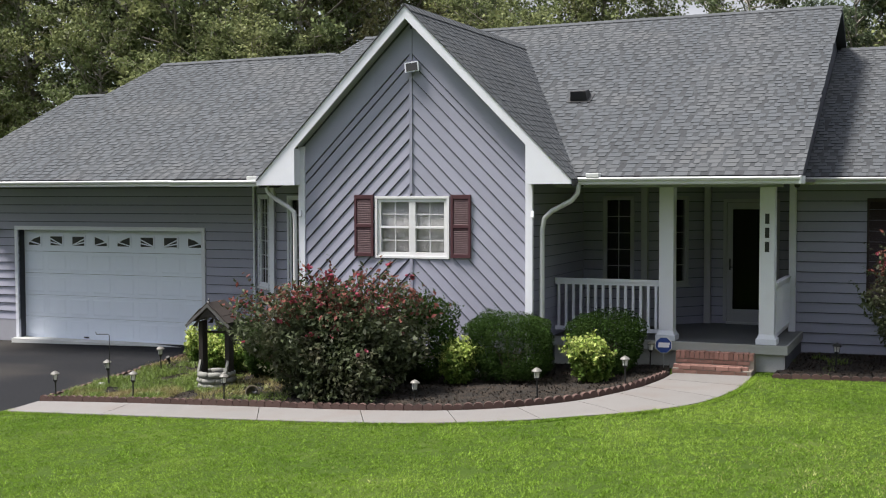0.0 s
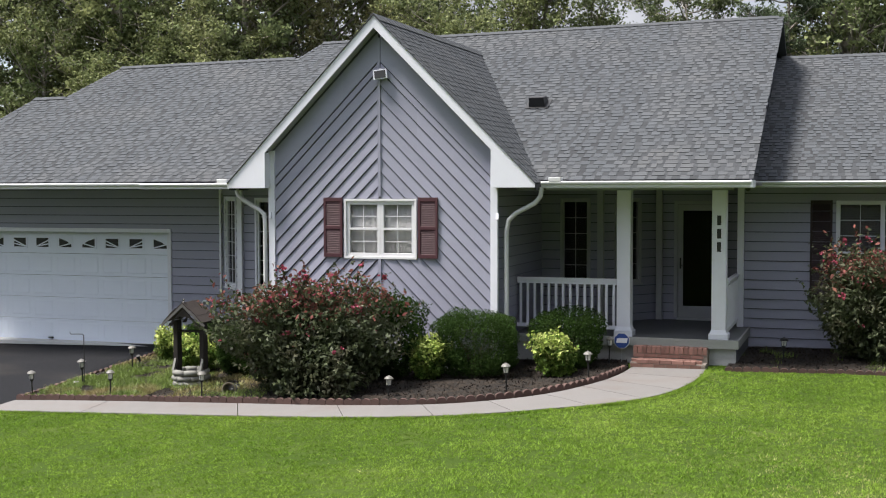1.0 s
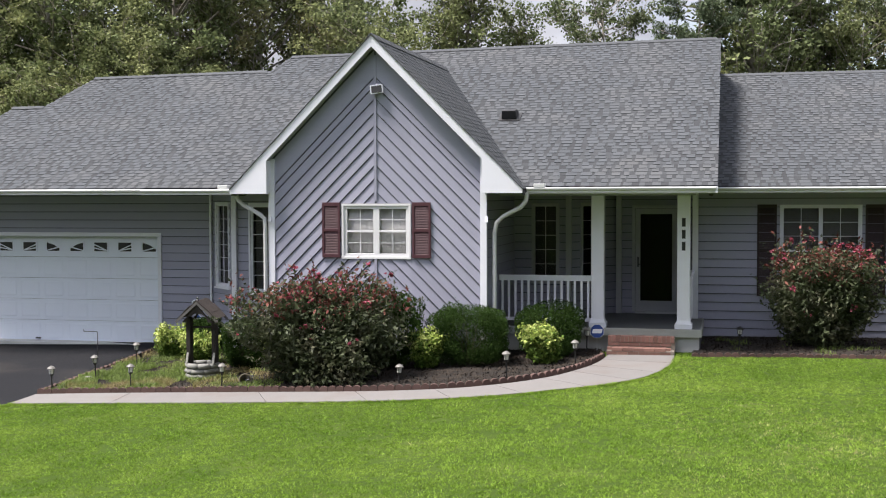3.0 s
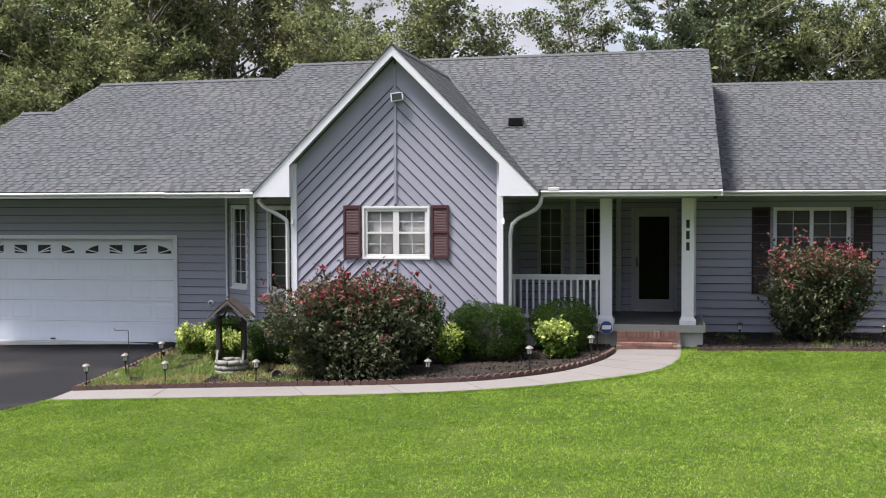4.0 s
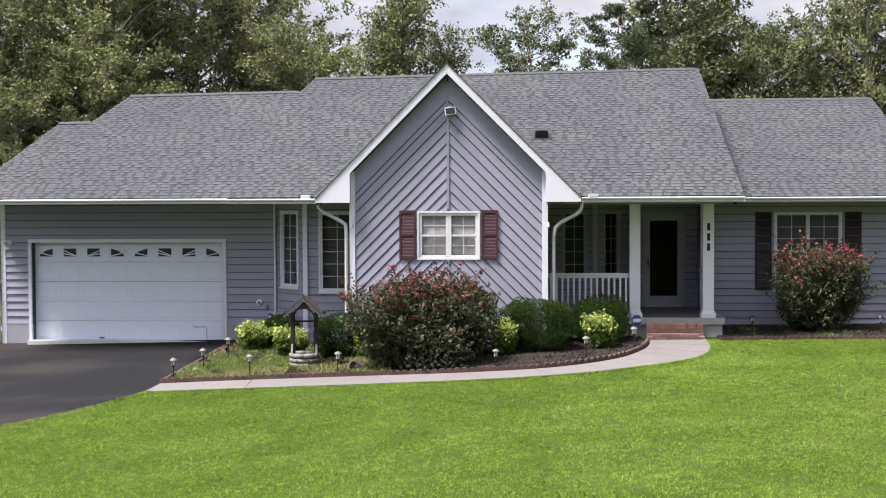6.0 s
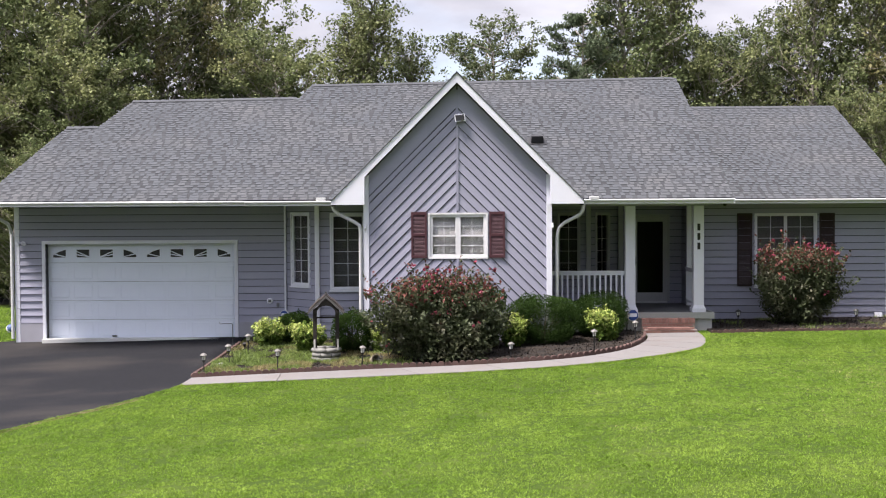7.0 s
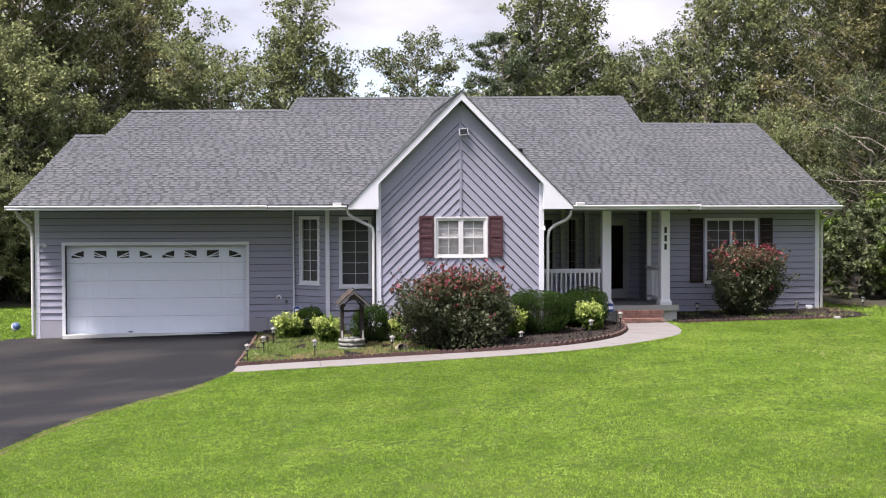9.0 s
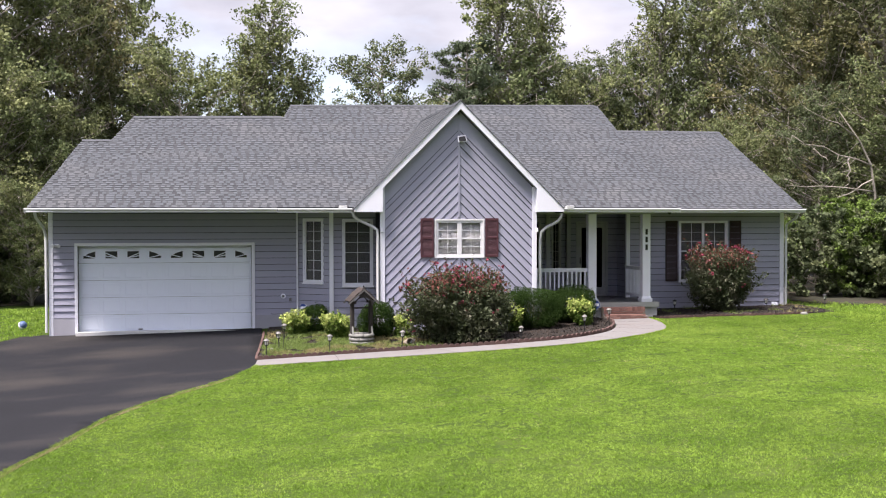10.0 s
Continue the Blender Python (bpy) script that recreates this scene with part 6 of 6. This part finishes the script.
DRIVE_POLY = [(-5.45, 2.02), (-5.6, -2.4)] + DRIVE_EDGE + [(-17.5, -45), (-17.0, -12), (-15.5, -4.5), (-13.6, 0.2), (-12.2, 2.0)]
WALK_POLY = WALK_BACK + WALK_FRONT[::-1]


def mottle(x, y, cell, seed):
    """Soft random values from 0 to 1 over the plan, in cells of the given size."""
    g = np.random.default_rng(seed).random((512, 512))
    u, v = x / cell + 20000.0, y / cell + 20000.0
    i, j = u.astype(int), v.astype(int)
    p, q = u - i, v - j
    p, q = p * p * (3 - 2 * p), q * q * (3 - 2 * q)
    i, j, i1, j1 = i % 512, j % 512, (i + 1) % 512, (j + 1) % 512
    return (g[i, j] * (1 - p) + g[i1, j] * p) * (1 - q) + (g[i, j1] * (1 - p) + g[i1, j1] * p) * q


def scatter(n, x0, x1, y0, y1, seed, tuft=9):
    r = np.random.default_rng(seed)
    k = n // tuft
    x, y = np.repeat(r.uniform(x0, x1, k), tuft), np.repeat(r.uniform(y0, y1, k), tuft)
    x, y = x + r.normal(0, 0.024, len(x)), y + r.normal(0, 0.024, len(y))
    keep = ~(inside(DRIVE_POLY, x, y) | inside(WALK_POLY, x, y) | inside(BED, x, y) | inside(RBED, x, y))
    keep &= ~((x > -11.6) & (x < 11.7) & (y > 0.95))
    return x[keep], y[keep]


gx, gy = scatter(260000, -11.5, 16.0, -24.0, 1.5, 1, 4)
gx2, gy2 = scatter(1600000, -11.5, 14.5, -20.6, 1.2, 11, 5)
front = (mottle(gx2, gy2, 0.11, 13) + 0.6 * mottle(gx2, gy2, 0.5, 14) > 0.45) & (gy2 > np.interp(gx2, (-11.5, -9.5, 2.2, 6.8, 9.5, 14.5), (-15.0, -16.0, -20.6, -14.0, -10.5, -7.0)))
gx, gy = np.r_[gx, gx2[front]], np.r_[gy, gy2[front]]
tagged(new("grass", blades("grass", gx, gy, -0.006, 0.012, 0.040, 0.009, 0.018, M_GRASS, 2)), "mown green lawn grass with paler patches", "grass", kind="stuff")
# grass leaning over the edges of walk and drive
def fringe(line, n, seed):
    r = np.random.default_rng(seed)
    p = np.array(line)
    k = r.integers(0, len(p) - 1, n)
    u = r.random(n)[:, None]
    q = p[k] * (1 - u) + p[k + 1] * u
    d = p[k + 1] - p[k]
    d /= np.linalg.norm(d, axis=1)[:, None] + 1e-9
    return q[:, 0] - d[:, 1] * -r.uniform(-0.02, 0.10, n), q[:, 1] - d[:, 0] * r.uniform(-0.02, 0.10, n)


fx, fy = fringe(WALK_FRONT, 15000, 31)
hx, hy = fringe([(x, y) for x, y in DRIVE_EDGE if y > -20], 12000, 32)
tagged(new("grass", blades("grass", np.r_[fx, hx], np.r_[fy, hy], 0.0, 0.022, 0.056, 0.008, 0.015, M_GRASS, 33)), "longer grass fringing walkway and drive", "grass", kind="stuff")
ex, ey = fringe([(x, y) for x, y in DRIVE_EDGE if -19 < y < -5.0], 9000, 34)
tagged(new("grass", blades("grass", ex + 0.05, ey, 0.0, 0.015, 0.045, 0.008, 0.014, M_STRAW, 35)), "straw-coloured grass along the drive edge", "grass", kind="stuff")
# paler dry blades in loose patches
dx, dy = scatter(420000, -10.5, 13.0, -17.5, 0.5, 21)
dens = np.array([noise.noise((x * 0.55, y * 0.55, 2.0)) + 0.6 * noise.noise((x * 1.9, y * 1.9, 6.0)) for x, y in zip(dx, dy)])
near_dry = 0.55 * np.exp(-((dx - 7.7) ** 2 + (dy + 5.5) ** 2) / 1.6) + 0.25 * np.exp(-((dx - 9.0) ** 2 / 8 + (dy + 9.0) ** 2 / 14))
keep = np.random.default_rng(22).random(len(dx)) < np.clip(dens * 0.35 - 0.07, 0, 0.2) + near_dry * 0.7
tagged(new("grass", blades("grass", dx[keep], dy[keep], -0.004, 0.016, 0.048, 0.008, 0.014, M_DRY, 23)), "paler dry blades in patches of the lawn", "grass", kind="stuff")
gx, gy = scatter(90000, 11.5, 30.0, -8.0, 7.0, 3)
open_lawn = gy < np.interp(gx, (12.3, 12.7, 14.2, 17.5, 24, 30), (12, 5.4, 2.6, 1.2, 0.4, 0.2)) + 0.2
gx, gy = gx[open_lawn], gy[open_lawn]
gx2, gy2 = scatter(50000, -24.0, -11.5, 1.0, 16.0, 4)
tagged(new("grass", blades("grass", np.r_[gx, gx2], np.r_[gy, gy2], -0.006, 0.04, 0.10, 0.018, 0.03, M_GRASS, 5)), "lawn grass beside the house", "grass", kind="stuff")
# thin weedy grass in the drive end of the bed
rb = np.random.default_rng(9)
bx, by = rb.uniform(-5.7, -1.0, 42000), rb.uniform(-3.05, 1.0, 42000)
ok = inside(BED, bx, by) & (rb.random(42000) < np.clip(1.1 - (bx + 3.6) * 0.35, 0.1, 1) * np.clip((1.3 - by) / 2.2, 0.1, 1))
ok &= np.array([noise.noise((x * 1.5, y * 1.5, 3.0)) + 0.5 * noise.noise((x * 4.0, y * 4.0, 5.0)) > -0.28 for x, y in zip(bx, by)])
tagged(new("grass", blades("grass", bx[ok], by[ok], 0.075, 0.03, 0.09, 0.008, 0.016, M_WEED, 6)), "patchy weedy grass growing in the bed", "grass", kind="stuff")
# a few weeds in the narrow bed
wx, wy2 = rb.uniform(6.2, 11.9, 5000), rb.uniform(0.55, 3.2, 5000)
ok = np.array([noise.noise((x * 1.8, y * 1.8, 7.0)) > 0.22 for x, y in zip(wx, wy2)])
tagged(new("grass", blades("grass", wx[ok], wy2[ok], 0.05, 0.03, 0.11, 0.010, 0.02, M_WEED, 16)), "sparse weeds in the narrow bed", "grass", kind="stuff")
# bark chips on the mulch
cx, cy = rb.uniform(-5.5, 4.5, 9000), rb.uniform(-3.2, 1.2, 9000)
cx, cy = np.r_[cx, rb.uniform(6.2, 11.9, 3000)], np.r_[cy, rb.uniform(0.5, 3.3, 3000)]
ok = inside(BED, cx, cy) | inside(RBED, cx, cy)
cp = np.stack([cx[ok], cy[ok], ground_z(cx[ok], cy[ok]) + 0.055], 1)
v, f = leaves(cp, 0.06, 0.45, 1.5, 8, 0.2)
tagged(new("bark_chips", bulk("bark_chips", v, f, material("bark_chip", (0.024, 0.017, 0.012), 0.9, 0.2, 3, 20, 0.0, island=1.0))), "scattered brown bark chips on the bed", "bark chips", kind="stuff")

# ---------------------------------------------------------------- separate shingles above the porch
for top, low in shingle_parts:
    me = bpy.data.meshes.new("shingle")
    me.from_pydata([tuple(t) for t in top] + [tuple(t) for t in low], [], [(0, 1, 2, 3), (4, 5, 1, 0), (4, 0, 3), (5, 2, 1)])
    me.materials.append(M_SHINGLE)
    part("shingle", me, None, roof)
